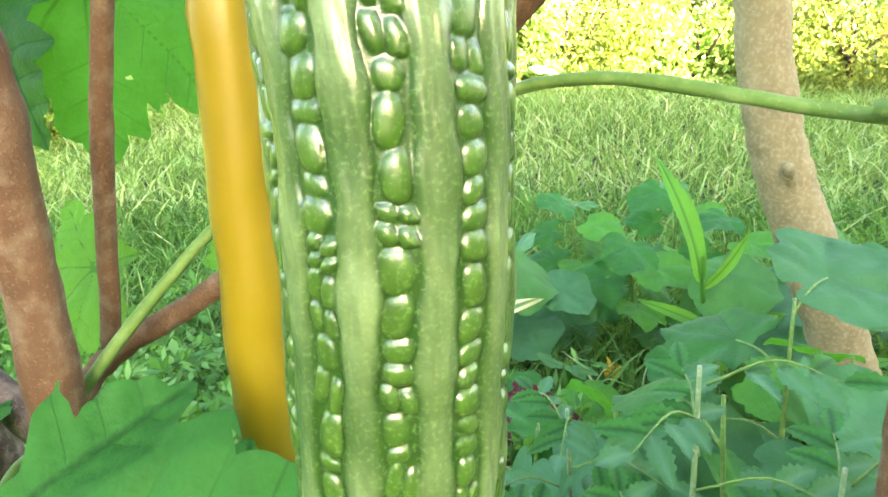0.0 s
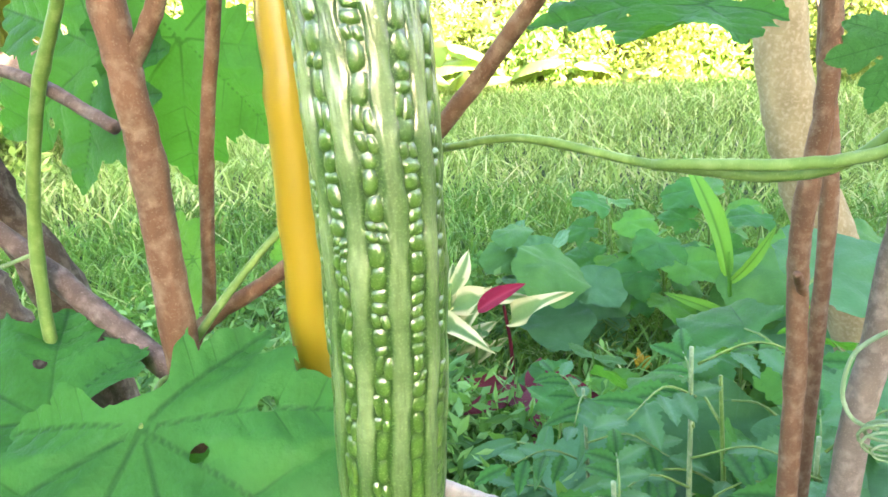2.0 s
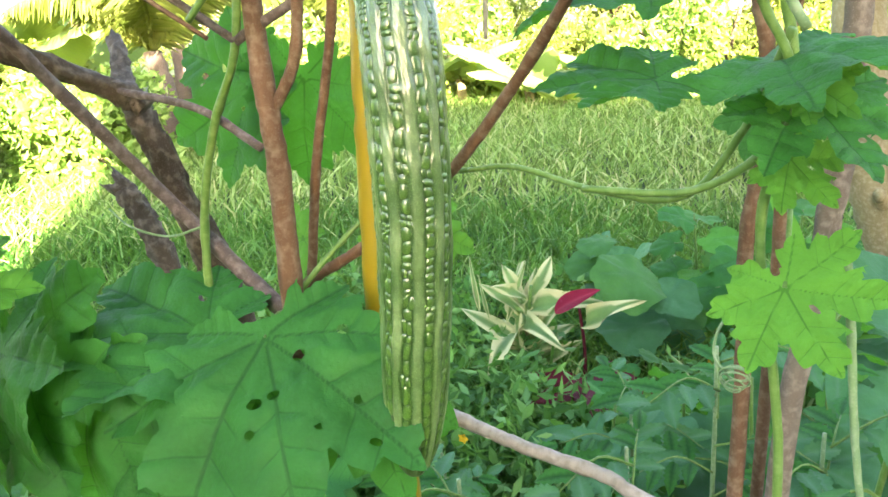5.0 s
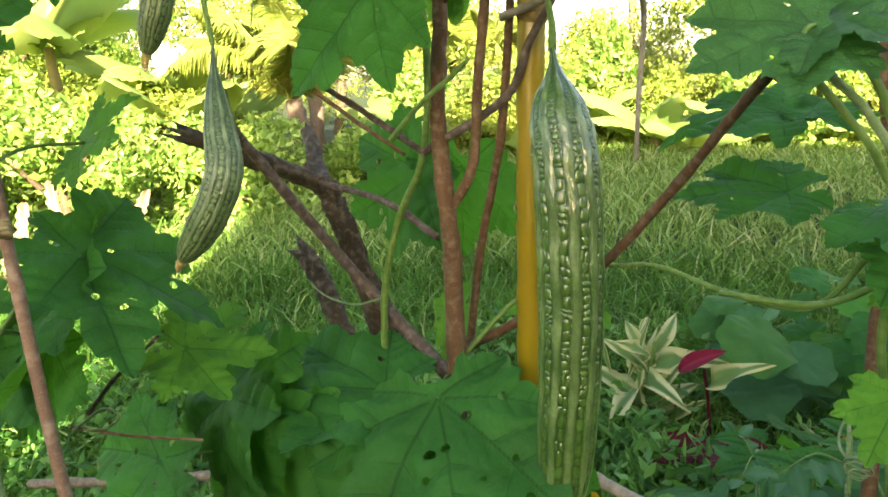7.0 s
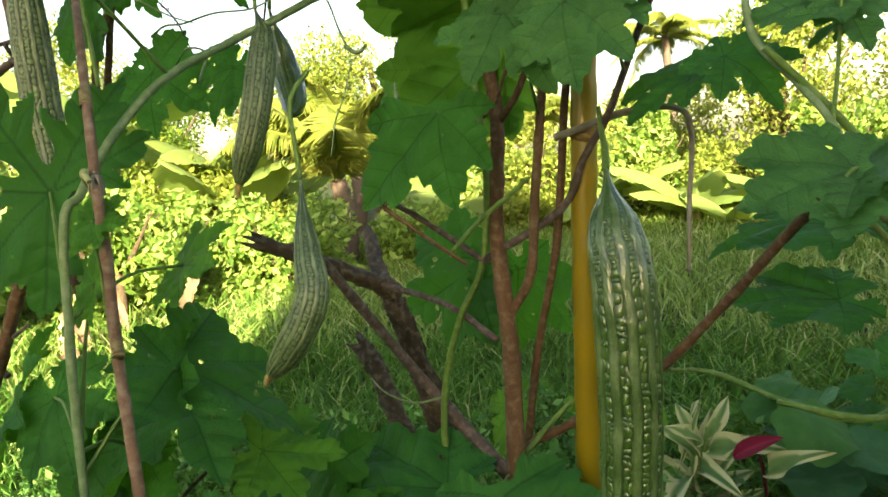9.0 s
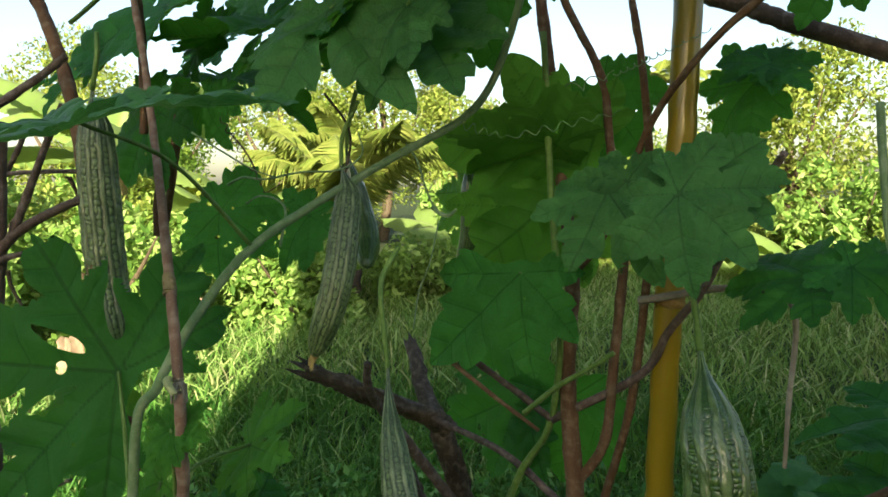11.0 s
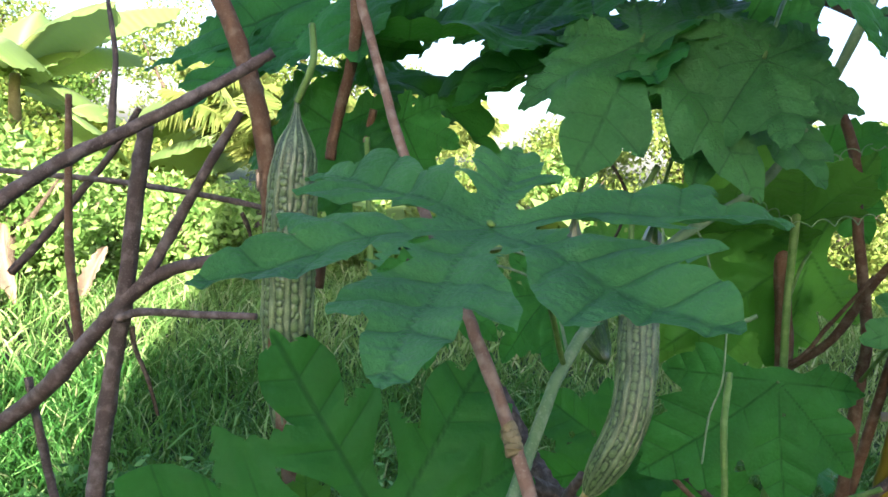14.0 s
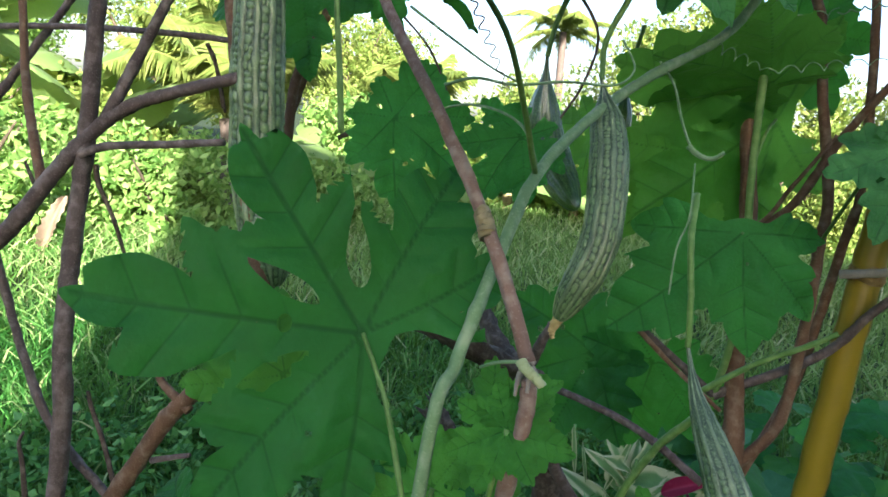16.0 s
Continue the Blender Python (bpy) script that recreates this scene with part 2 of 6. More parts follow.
def part(name, bm, material, parent, label=""):
    me = bpy.data.meshes.new(name)
    bm.to_mesh(me)
    bm.free()
    me.materials.append(material)
    me.polygons.foreach_set("use_smooth", [True] * len(me.polygons))
    ob = new(name, me)
    ob.parent = parent
    if label:
        tagged(ob, label)
    return ob


def thing(name, label, category, group="", kind="", at=(0, 0, 0)):
    ob = new(name)
    ob.empty_display_size = 0.02
    ob.location = at
    return tagged(ob, label, category, group, kind)


def spline(points, per=10):
    """A smooth line through the points."""
    p = [np.array(q, float) for q in points]
    p = [2 * p[0] - p[1]] + p + [2 * p[-1] - p[-2]]
    out = []
    for i in range(1, len(p) - 2):
        for k in range(per):
            u = k / per
            a, b, c, d = p[i - 1], p[i], p[i + 1], p[i + 2]
            out.append(0.5 * (2 * b + (c - a) * u + (2 * a - 5 * b + 4 * c - d) * u * u + (3 * b - a - 3 * c + d) * u ** 3))
    out.append(p[-2])
    return np.array(out)


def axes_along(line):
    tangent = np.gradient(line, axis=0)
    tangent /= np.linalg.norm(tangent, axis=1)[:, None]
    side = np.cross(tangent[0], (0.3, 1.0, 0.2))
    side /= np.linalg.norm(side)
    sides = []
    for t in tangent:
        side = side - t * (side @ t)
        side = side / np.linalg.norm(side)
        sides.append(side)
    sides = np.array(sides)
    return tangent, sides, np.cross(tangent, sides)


def loft(line, radius, shape=None):
    """Rings of the given radii along a line, closed at both ends. shape: (rings, sides) factors."""
    n = len(line)
    k = shape.shape[1]
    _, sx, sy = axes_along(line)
    ang = np.linspace(0, 2 * np.pi, k, endpoint=False)
    r = radius[:, None] * shape
    v = line[:, None, :] + r[..., None] * (np.cos(ang)[None, :, None] * sx[:, None, :] + np.sin(ang)[None, :, None] * sy[:, None, :])
    verts = np.concatenate([v.reshape(-1, 3), line[:1], line[-1:]])
    i, j = np.meshgrid(np.arange(n - 1), np.arange(k), indexing="ij")
    a, b = i * k + j, i * k + (j + 1) % k
    quads = np.stack([a, b, b + k, a + k], -1).reshape(-1, 4).tolist()
    caps = [(n * k, (q + 1) % k, q) for q in range(k)] + [(n * k + 1, (n - 1) * k + q, (n - 1) * k + (q + 1) % k) for q in range(k)]
    return verts, quads + [tuple(c) for c in caps]


def stem(name, points, thick, thin, material, parent, label="", sides=10, rough=0.06, knots=0, seed=1, per=12, jag=0.0):
    """A tapering, slightly uneven branch; knots: how many swollen joints it has; jag: how far its broken end is splintered."""
    rng = np.random.RandomState(seed)
    line = spline(points, per)
    n = len(line)
    line = line + rng.normal(0, 0.04 * thin, (n, 3)) * np.minimum(1, np.arange(n)[:, None])
    radius = np.linspace(thick, thin, n)
    for q in range(knots):
        at = (q + 0.6 + 0.3 * rng.rand()) / (knots + 0.2) * n
        radius = radius * (1 + 0.13 * np.exp(-((np.arange(n) - at) / 1.2) ** 2))
    shape = 1 + rough * rng.normal(0, 1, (n, sides))
    shape = (shape + np.roll(shape, 1, 1) + np.roll(shape, 1, 0)) / 3
    v, f = loft(line, radius, shape)
    if jag:
        way = (line[-1] - line[-3]) / np.linalg.norm(line[-1] - line[-3])
        v[(n - 1) * sides:n * sides] += way * (jag * rng.rand(sides) ** 2)[:, None]
        v[-1] -= way * 0.3 * jag
    return mesh_object(name, v, f, material, parent, label=label)


def helix(start, end, turns, radius, thick, material, parent, name="tendril", seed=0, loose=0.0):
    """A coiled tendril from start to end."""
    a, b = (np.array(p, float) - np.array(parent.location) for p in (start, end))
    n = int(turns * 14) + 2
    u = np.linspace(0, 1, n)
    d = (b - a) / max(1e-6, np.linalg.norm(b - a))
    s = np.cross(d, (0.2, 0.9, 0.4))
    s /= np.linalg.norm(s)
    w = np.cross(d, s)
    ph = 2 * np.pi * turns * u
    r = radius * (0.5 + 0.5 * np.sin(np.pi * np.minimum(1, u * 1.2)))
    line = a + (b - a) * u[:, None] + (r * np.cos(ph))[:, None] * s + (r * np.sin(ph))[:, None] * w
    v, f = loft(line, np.linspace(thick, thick * 0.5, n), np.ones((n, 6)))
    return mesh_object(name, v, f, material, parent)


# ---- gourds ----


def gourd(points, length_radius, material, label, stalk, rows=10, fine=0.55, thin=0.275, around=200, along=300, seed=3, relief=1.0, blossom=False, stalk_r=0.0022, group="hanging gourds", neck=0.16, tail=0.10, pale=1.0):
    """A ribbed, warty gourd along a line from its neck to its tip, with its stalk above."""
    rng = np.random.RandomState(seed)
    top = thing("bitter_gourd", label, "bitter gourd", group, at=tuple(points[0]))
    line = spline(points, max(2, along // (len(points) - 1)))
    n = len(line)
    u = np.linspace(0, 1, n)
    # a thin tapering neck, straight flanks and a rounded tip
    prof = np.interp(u / neck, (0, 0.2, 0.4, 0.6, 0.8, 1.0, 1.5, 2.2), (0.08, 0.14, 0.31, 0.58, 0.79, 0.89, 0.98, 1.0))
    k = max(3, int(0.16 * neck * n)) | 1
    prof = np.convolve(np.pad(prof, k // 2, mode="edge"), np.ones(k) / k, "valid")
    end = np.clip((1 - u) / tail, 0, 1)
    prof = prof * np.sqrt(np.clip(1 - (1 - end) ** 2.2, 0.004, 1)) * (1 - 0.10 * np.clip((u - 0.55) / 0.45, 0, 1))
    total = np.sum(np.linalg.norm(np.diff(line, axis=0), axis=1))
    s = u * total / length_radius
    ang = np.linspace(0, 2 * np.pi, around, endpoint=False)
    wob = 0.05 * np.sin(s * 0.7 + 1.0) + 0.015 * np.sin(s * 2.7)
    row = (ang[None, :] + wob[:, None]) * rows / (2 * np.pi)
    cell = np.floor(row).astype(int) % rows
    off = row - np.floor(row) - 0.5
    side = np.round(row)
    edge = thin + 0.030 * np.sin(5.1 * s[:, None] + 2.3 * side) + 0.022 * np.sin(13.7 * s[:, None] + 1.3 * side)
    away = np.abs(np.abs(off) - 0.5) / edge
    swell = 0.80 + 0.12 * np.sin(3.3 * s[:, None] + 1.9 * side) + 0.08 * np.sin(8.9 * s[:, None] + 4.3 * side)
    ridge = np.clip(1 - away ** 3.2, 0, 1) ** 0.75 * swell
    bead = np.zeros((n, around))
    ends = np.cumsum(fine * rng.uniform(0.16, 0.56, (rows, int(s[-1] / 0.2 / fine) + 8)), axis=1)
    room = 0.5 - thin
    for c in range(rows):
        e = np.concatenate([[0], ends[c]])
        k = np.searchsorted(e, s, side="right") - 1
        k = np.clip(k, 0, len(e) - 2)
        mid, half = (e[k] + e[k + 1]) / 2, (e[k + 1] - e[k]) / 2
        shift = rng.uniform(-0.035, 0.035, len(e))[k]
        wide = room * rng.uniform(0.68, 1.02, len(e))[k]
        tall = rng.uniform(0.5, 1.0, len(e))[k]
        twin = (rng.rand(len(e)) < 0.22)[k]
        m = cell == c
        l = (s - mid) / half
        o = off - shift[:, None] - (0.05 * np.sin(5.3 * s + 2.1 * c) * l)[:, None]
        # twins: two small beads side by side, one a little higher
        l = np.where(twin[:, None], l[:, None] + 0.25 * np.sign(o), l[:, None])
        o = np.where(twin[:, None], np.abs(o) - 0.52 * room, o)
        h = 1 - np.abs(o / np.where(twin, 0.5 * room, wide)[:, None]) ** 2.3 - np.abs(l) ** 2.6
        bead = np.where(m, np.clip(h, 0, 1) ** 0.55 * tall[:, None], bead)
    bead = bead * np.clip(u / neck - 0.35, 0, 1)[:, None]
    lump = sum(rng.uniform(0.4, 1) * np.sin(a * row * 2 * np.pi / rows * 1.0 + b * s[:, None] + p) for a, b, p in ((2, 1.3, 0.4), (rows, 2.9, 1.1), (1, 4.1, 2.0))) * 0.012
    fade = np.clip(u / 0.05, 0, 1)[:, None]
    pits = 0.010 * np.sin(7.3 * s[:, None] + 3 * np.round(row)) * np.sin(11.0 * off * 3 + 4.1 * s[:, None])
    shape = 1 + relief * fade * (0.066 * ridge + 0.056 * bead - 0.05 + pits * ridge) + 0.9 * lump * fade
    v, f = loft(line, length_radius * prof, shape)
    attrs = {"pale": np.concatenate([(pale * ridge * (0.75 + 0.25 * np.sin(s * 3.1 + 0.7))[:, None]).ravel(), [0, 0]]), "bead": np.concatenate([bead.ravel(), [0, 0]])}
    ob = mesh_object("body", v - np.array(points[0]), f, material, top, attrs=attrs)
    st = [np.array(q) - np.array(points[0]) for q in [points[0]] + list(stalk)]
    stem("stalk", [tuple(q) for q in st], length_radius * 0.14, stalk_r, M_GREEN_STEM, top, "thin green ridged stalk", 8)
    if blossom:
        tip = np.array(points[-1]) - np.array(points[0])
        way = line[-1] - line[-6]
        way = way / np.linalg.norm(way)
        stem("blossom_end", [tuple(tip - way * 0.002), tuple(tip + way * 0.006), tuple(tip + way * 0.012 + np.array((0.003, 0, 0)))], 0.0035, 0.0014, M_BLOSSOM, top, "withered yellow blossom end", 8, 0.3)
    return top


# ---- leaves ----

LOBES = ((0, 1.0), (47, 0.90), (-47, 0.90), (94, 0.74), (-94, 0.74), (140, 0.50), (-140, 0.50))


def leaf_mesh(name, seed, lobes=LOBES, fat=0.23, teeth=0.4, cup=0.10, wave=0.05, droop=0.2, holes=0, count=3.0, cells=96, core=0.13, foot=0.30, jitter=1.0):
    """A palmate leaf of unit length in its own plane: the stalk joins at the origin, the tip points along +y.
    The outline is the union of toothed lobes, narrow at the foot, so that rounded gaps stay between them."""
    rng = np.random.RandomState(seed)
    p = rng.uniform(0, 6.3, 6)
    made = [(radians(a + jitter * rng.uniform(-6, 6)), l * (1 + jitter * rng.uniform(-0.08, 0.08)), rng.uniform(-0.12, 0.12), rng.rand(2), rng.uniform(0.9, 1.12)) for a, l in lobes]
    bites = [(rng.uniform(-0.5, 0.5), rng.uniform(0.0, 0.7), rng.uniform(0.018, 0.04)) for _ in range(holes)]

    def lobe(x, y, made_one):
        a, l, bend, phase, k = made_one
        s = (x * math.sin(a) + y * math.cos(a)) / l
        q = x * math.cos(a) - y * math.sin(a) - bend * np.clip(s, 0, 1) ** 2 * l
        d = np.abs(q)
        half = fat * k * l * np.interp(s, (0, 0.15, 0.3, 0.48, 0.62, 0.76, 0.9, 1.0), (foot * 0.9, foot, 0.5 * foot + 0.34, 0.95, 1.0, 0.78, 0.36, 0.0))
        run = s - 0.55 * d / l
        saw = (run * count + np.where(q > 0, phase[0], phase[1])) % 1.0
        half = half * (1 + teeth * (saw ** 0.8 - 0.5) * np.clip(s / 0.25 - 0.8, 0, 1))
        f = np.where(s < 0, 0.02 - np.hypot(x, y), np.where(s > 1, (1 - s) * l - d, half - d))
        return f, d, run

    def field(x, y):
        f = core - np.hypot(x, y) - 0.10 * np.clip(-y - 0.05, 0, 1) * 8
        for m in made:
            g = lobe(x, y, m)[0]
            h = np.clip(1 - np.abs(f - g) / 0.06, 0, 1)
            f = np.maximum(f, g) + h * h * 0.015
        for bx, by, br in bites:
            f = np.minimum(f, np.hypot(x - bx, (y - by) * 1.3) - br)
        return f

    step = 2.5 / cells
    gx, gy = np.meshgrid(np.arange(-1.3, 1.3, step), np.arange(-1.2, 1.2, step))
    shape = gx.shape
    f = field(gx, gy)
    full = 0.25 * (f[:-1, :-1] + f[1:, :-1] + f[:-1, 1:] + f[1:, 1:]) > 0
    inner = np.zeros(shape, int)
    for dy in (0, 1):
        for dx in (0, 1):
            inner[dy:shape[0] - 1 + dy, dx:shape[1] - 1 + dx] += full
    used, rim = inner > 0, (inner > 0) & (inner < 4)
    x, y = gx.copy(), gy.copy()
    e = 0.004
    for _ in range(3):
        f0 = field(x, y)
        fx, fy = (field(x + e, y) - f0) / e, (field(x, y + e) - f0) / e
        k = np.clip(f0, -0.4 * step, 0.4 * step) / np.maximum(0.3, fx * fx + fy * fy)
        x, y = np.where(rim, x - k * fx, x), np.where(rim, y - k * fy, y)
    number = np.full(shape, -1)
    number[used] = np.arange(used.sum())
    i, j = np.nonzero(full)
    faces = np.stack([number[i, j], number[i, j + 1], number[i + 1, j + 1], number[i + 1, j]], -1)
    x, y = x[used], y[used]
    r, ang = np.hypot(x, y), np.arctan2(x, y)
    best, rib, run, next_best = np.full(len(x), -9.0), np.ones(len(x)), np.zeros(len(x)), np.full(len(x), -9.0)
    for m in made:
        g, d, u = lobe(x, y, m)
        t = g > best
        next_best = np.where(t, best, np.maximum(next_best, g))
        best, rib, run = np.where(t, g, best), np.where(t, d, rib), np.where(t, u, run)
    twig = np.abs((run * 6.0) % 1.0 - 0.5)
    near = np.clip(r / 0.35, 0, 1)
    z = cup * r ** 2 * 0.6 - droop * np.clip(y, 0, 2) ** 2 * 0.6 + wave * r ** 2 * (np.sin(3 * ang + p[0]) + 0.7 * np.sin(5 * ang + p[1]))
    z += 0.02 * np.sin(9 * x + p[2]) * np.cos(8 * y + p[3]) - 0.05 * r ** 2 * (1 + np.sin(2 * ang + p[4]))
    z += 0.36 * np.minimum(rib, 0.12) * near - 0.020 * np.exp(-(twig / 0.16) ** 2) * np.clip((best - next_best) / 0.12, 0, 1) * near * np.clip(rib / 0.03, 0, 1)
    me = bpy.data.meshes.new(name)
    me.from_pydata(np.stack([x, y, z], -1).tolist(), [], faces.tolist())
    me.polygons.foreach_set("use_smooth", [True] * len(me.polygons))
    for key, values in (("rib", 1 - np.clip(rib / 0.1, 0, 1)), ("run", np.clip(run, 0.01, 2)), ("seam", np.clip((best - next_best) / 0.2 - 0.3, 0, 1))):
        me.attributes.new(key, "FLOAT", "POINT").data.foreach_set("value", values.astype(np.float32))
    return me


LEAF_SHAPES = [leaf_mesh("leaf_blade", 11 + q, cup=c, wave=w, droop=p, teeth=e, fat=k, holes=h, core=0.17, foot=0.36) for q, (c, w, p, e, k, h) in enumerate((
    (0.06, 0.07, 0.22, 0.75, 0.27, 6), (-0.10, 0.11, 0.32, 0.8, 0.25, 0), (0.12, 0.08, 0.15, 0.75, 0.27, 2),
    (0.0, 0.11, 0.40, 0.85, 0.24, 0), (-0.20, 0.08, 0.5, 0.7, 0.28, 4), (0.04, 0.07, 0.10, 0.9, 0.235, 0)))]
# large leaves with outlines of their own
FLAT, FACING, BACKLIT, HANGING, DROOPING = range(6, 11)
LEAF_SHAPES += [
    leaf_mesh("leaf_blade", 31, ((0, 1.0), (-48, 1.08), (-95, 1.0), (-168, 1.18), (124, 0.80), (70, 1.02)), 0.205, 0.95, 0.12, 0.05, 0.02, 0, 2.6, 130, 0.16, 0.36, 0.2),
    leaf_mesh("leaf_blade", 32, ((0, 1.0), (50, 0.86), (108, 0.76), (150, 0.62), (-50, 0.84), (-94, 0.68)), 0.218, 1.2, 0.02, 0.05, 0.05, 2, 2.7, 150, 0.14, 0.30, 0.15),
    leaf_mesh("leaf_blade", 33, ((0, 0.98), (60, 0.96), (102, 0.78), (142, 0.55), (-44, 0.88), (-92, 0.62)), 0.26, 0.85, 0.0, 0.05, 0.08, 1, 2.8, 130, 0.14, 0.30, 0.2),
    leaf_mesh("leaf_blade", 34, ((0, 1.0), (47, 1.32), (92, 0.90), (-44, 0.86), (-90, 0.62)), 0.25, 0.5, -0.05, 0.05, 0.10, 2, 2.6, 120, 0.18, 0.36, 0.2),
    leaf_mesh("leaf_blade", 35, ((0, 1.0), (40, 1.02), (82, 0.88), (-36, 1.05), (-76, 0.70), (-118, 0.50), (122, 0.45)), 0.245, 0.85, -0.06, 0.06, 0.30, 8, 2.8, 140, 0.14, 0.32, 0.2)]
BLADES = {}


def blade_mesh(shape, material):
    key = (shape, material.name)
    if key not in BLADES:
        me = LEAF_SHAPES[shape].copy()
        me.materials.append(material)
        BLADES[key] = me
    return BLADES[key]


def leaf(parent, base, tip, facing, shape=0, material=None, from_=None, name="leaf", wide=1.0):
    """A leaf from its stalk's joint to its tip, whose upper face looks towards facing; from_: where its stalk starts."""
    base, tip, facing = Vector(base), Vector(tip), Vector(facing)
    y = (tip - base)
    size = y.length
    y.normalize()
    z = (facing - y * facing.dot(y)).normalized()
    x = y.cross(z)
    m = Matrix((x, y, z)).transposed().to_4x4()
    ob = new(name, blade_mesh(shape, material or M_LEAF))
    ob.parent = parent
    off = parent.location
    ob.matrix_local = Matrix.Translation(base - off) @ m @ Matrix.Diagonal((size * wide, size, size, 1))
    if from_ is not None:
        a, b = Vector(from_) - off, base - off
        mid = (a + b) / 2 + Vector((0, 0, 0.12 * (a - b).length))
        stem("petiole", [tuple(a), tuple(mid), tuple(b)], 0.0017, 0.0013, M_GREEN_STEM, parent, sides=7, per=6)
    return ob

# ---- ground and far things ----


def ground_height(x, y):
    return GROUND + 0.05 * np.sin(x * 0.9 + 1.0) * np.cos(y * 0.7) + 0.02 * np.sin(x * 3.1) * np.sin(y * 2.7 + 0.5) + 0.10 * np.clip((y - 12) / 20, 0, 1)


def build_ground():
    inner = np.linspace(-14, 14, 113)
    xs = np.concatenate([[-3000, -600, -150, -60, -30], inner, [30, 60, 150, 600, 3000]])
    ys = np.concatenate([[-3000, -600, -150, -60, -30], inner + 4, [30, 60, 150, 600, 3000]])
    X, Y = np.meshgrid(xs, ys, indexing="xy")
    Z = ground_height(X, Y)
    k = len(xs)
    i, j = np.meshgrid(np.arange(len(ys) - 1), np.arange(k - 1), indexing="ij")
    a = i * k + j
    f = np.stack([a, a + 1, a + 1 + k, a + k], -1).reshape(-1, 4)
    ob = mesh_object("ground", np.stack([X, Y, Z], -1).reshape(-1, 3), f, M_GROUND)
    tagged(ob, "uneven dark soil under a grassy meadow", "ground", kind="structure")


build_ground()


def blades(name, x, y, height, width, lean, material, label, seed, bend=0.5, z=None, category="grass"):
    """Many narrow, bent blades in one mesh."""
    rng = np.random.RandomState(seed)
    n = len(x)
    a = rng.uniform(0, 2 * np.pi, n)
    face = rng.uniform(0, 2 * np.pi, n)
    h = height * rng.uniform(0.5, 1.25, n)
    l = lean * rng.uniform(0.2, 1.4, n) * h
    w = width * rng.uniform(0.6, 1.3, n)
    z0 = ground_height(x, y) - 0.01 if z is None else z
    out = []
    for u, k in ((0, 1.0), (0.4, 0.85), (0.75, 0.55), (1.0, 0.05)):
        cx, cy = x + np.cos(a) * l * u ** 1.6, y + np.sin(a) * l * u ** 1.6
        cz = z0 + h * (u - bend * 0.45 * u ** 3)
        dx, dy = np.cos(face) * w * k / 2, np.sin(face) * w * k / 2
        out += [np.stack([cx - dx, cy - dy, cz], -1), np.stack([cx + dx, cy + dy, cz], -1)]
    v = np.stack(out, 1).reshape(-1, 3)
    b = np.arange(n)[:, None] * 8
    f = np.concatenate([b + np.array([[q, q + 1, q + 3, q + 2]]) for q in (0, 2, 4)])
    ob = mesh_object(name, v, f, material, smooth=False)
    return tagged(ob, label, category, kind="stuff")


def scatter(n, near, far, left, right, seed, power=1.0):
    """Places in a wedge that opens from the viewpoint, in degrees left of +y."""
    rng = np.random.RandomState(seed)
    d = near + (far - near) * rng.rand(n) ** power
    a = np.radians(rng.uniform(right, left, n))
    return 0.1 - np.sin(a) * d, -0.4 + np.cos(a) * d


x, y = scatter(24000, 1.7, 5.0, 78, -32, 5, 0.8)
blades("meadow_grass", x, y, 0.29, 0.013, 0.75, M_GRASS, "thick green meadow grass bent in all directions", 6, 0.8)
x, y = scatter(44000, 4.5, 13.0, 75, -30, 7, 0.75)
blades("meadow_grass", x, y, 0.34, 0.018, 0.75, M_GRASS_SUN_TINT, "thick green meadow grass further off", 8, 0.8)


def leaf_cloud(centres, count, size, seed, long=2.0, droop=0.3):
    """Small pointed leaves strewn through overlapping clumps (x, y, z, radius); returns verts and faces."""
    rng = np.random.RandomState(seed)
    c = np.array(centres)
    pick = rng.choice(len(c), count, p=c[:, 3] ** 2 / np.sum(c[:, 3] ** 2))
    d = rng.normal(0, 1, (count, 3))
    d /= np.linalg.norm(d, axis=1)[:, None]
    p = c[pick, :3] + d * (c[pick, 3] * rng.uniform(0.35, 1.12, count) ** 0.5)[:, None]
    t = rng.normal(0, 1, (count, 3))
    t[:, 2] -= droop
    t /= np.linalg.norm(t, axis=1)[:, None]
    s = np.cross(t, d * 0.9 + np.array((0, 0, 0.6)) + rng.normal(0, 0.55, (count, 3)))
    s /= np.linalg.norm(s, axis=1)[:, None]
    nrm = np.cross(t, s)
    L = size * rng.uniform(0.6, 1.4, count)[:, None]
    w = L / long / 2
    v = np.stack([p - t * L / 2, p + s * w - t * L * 0.08 + nrm * w * 0.2, p + t * L / 2, p - s * w - t * L * 0.08 + nrm * w * 0.2], 1).reshape(-1, 3)
    b = np.arange(count)[:, None] * 4
    return v, np.concatenate([b + np.array([[0, 1, 2]]), b + np.array([[0, 2, 3]])])


def clumps(x, y, z, rx, rz, n, seed, r):
    rng = np.random.RandomState(seed)
    d = rng.normal(0, 1, (n, 3))
    d /= np.linalg.norm(d, axis=1)[:, None]
    d *= rng.rand(n)[:, None] ** 0.4
    return [(x + rx * q[0], y + rx * 0.7 * q[1], z + rz * q[2], r * rng.uniform(0.6, 1.3)) for q in d]


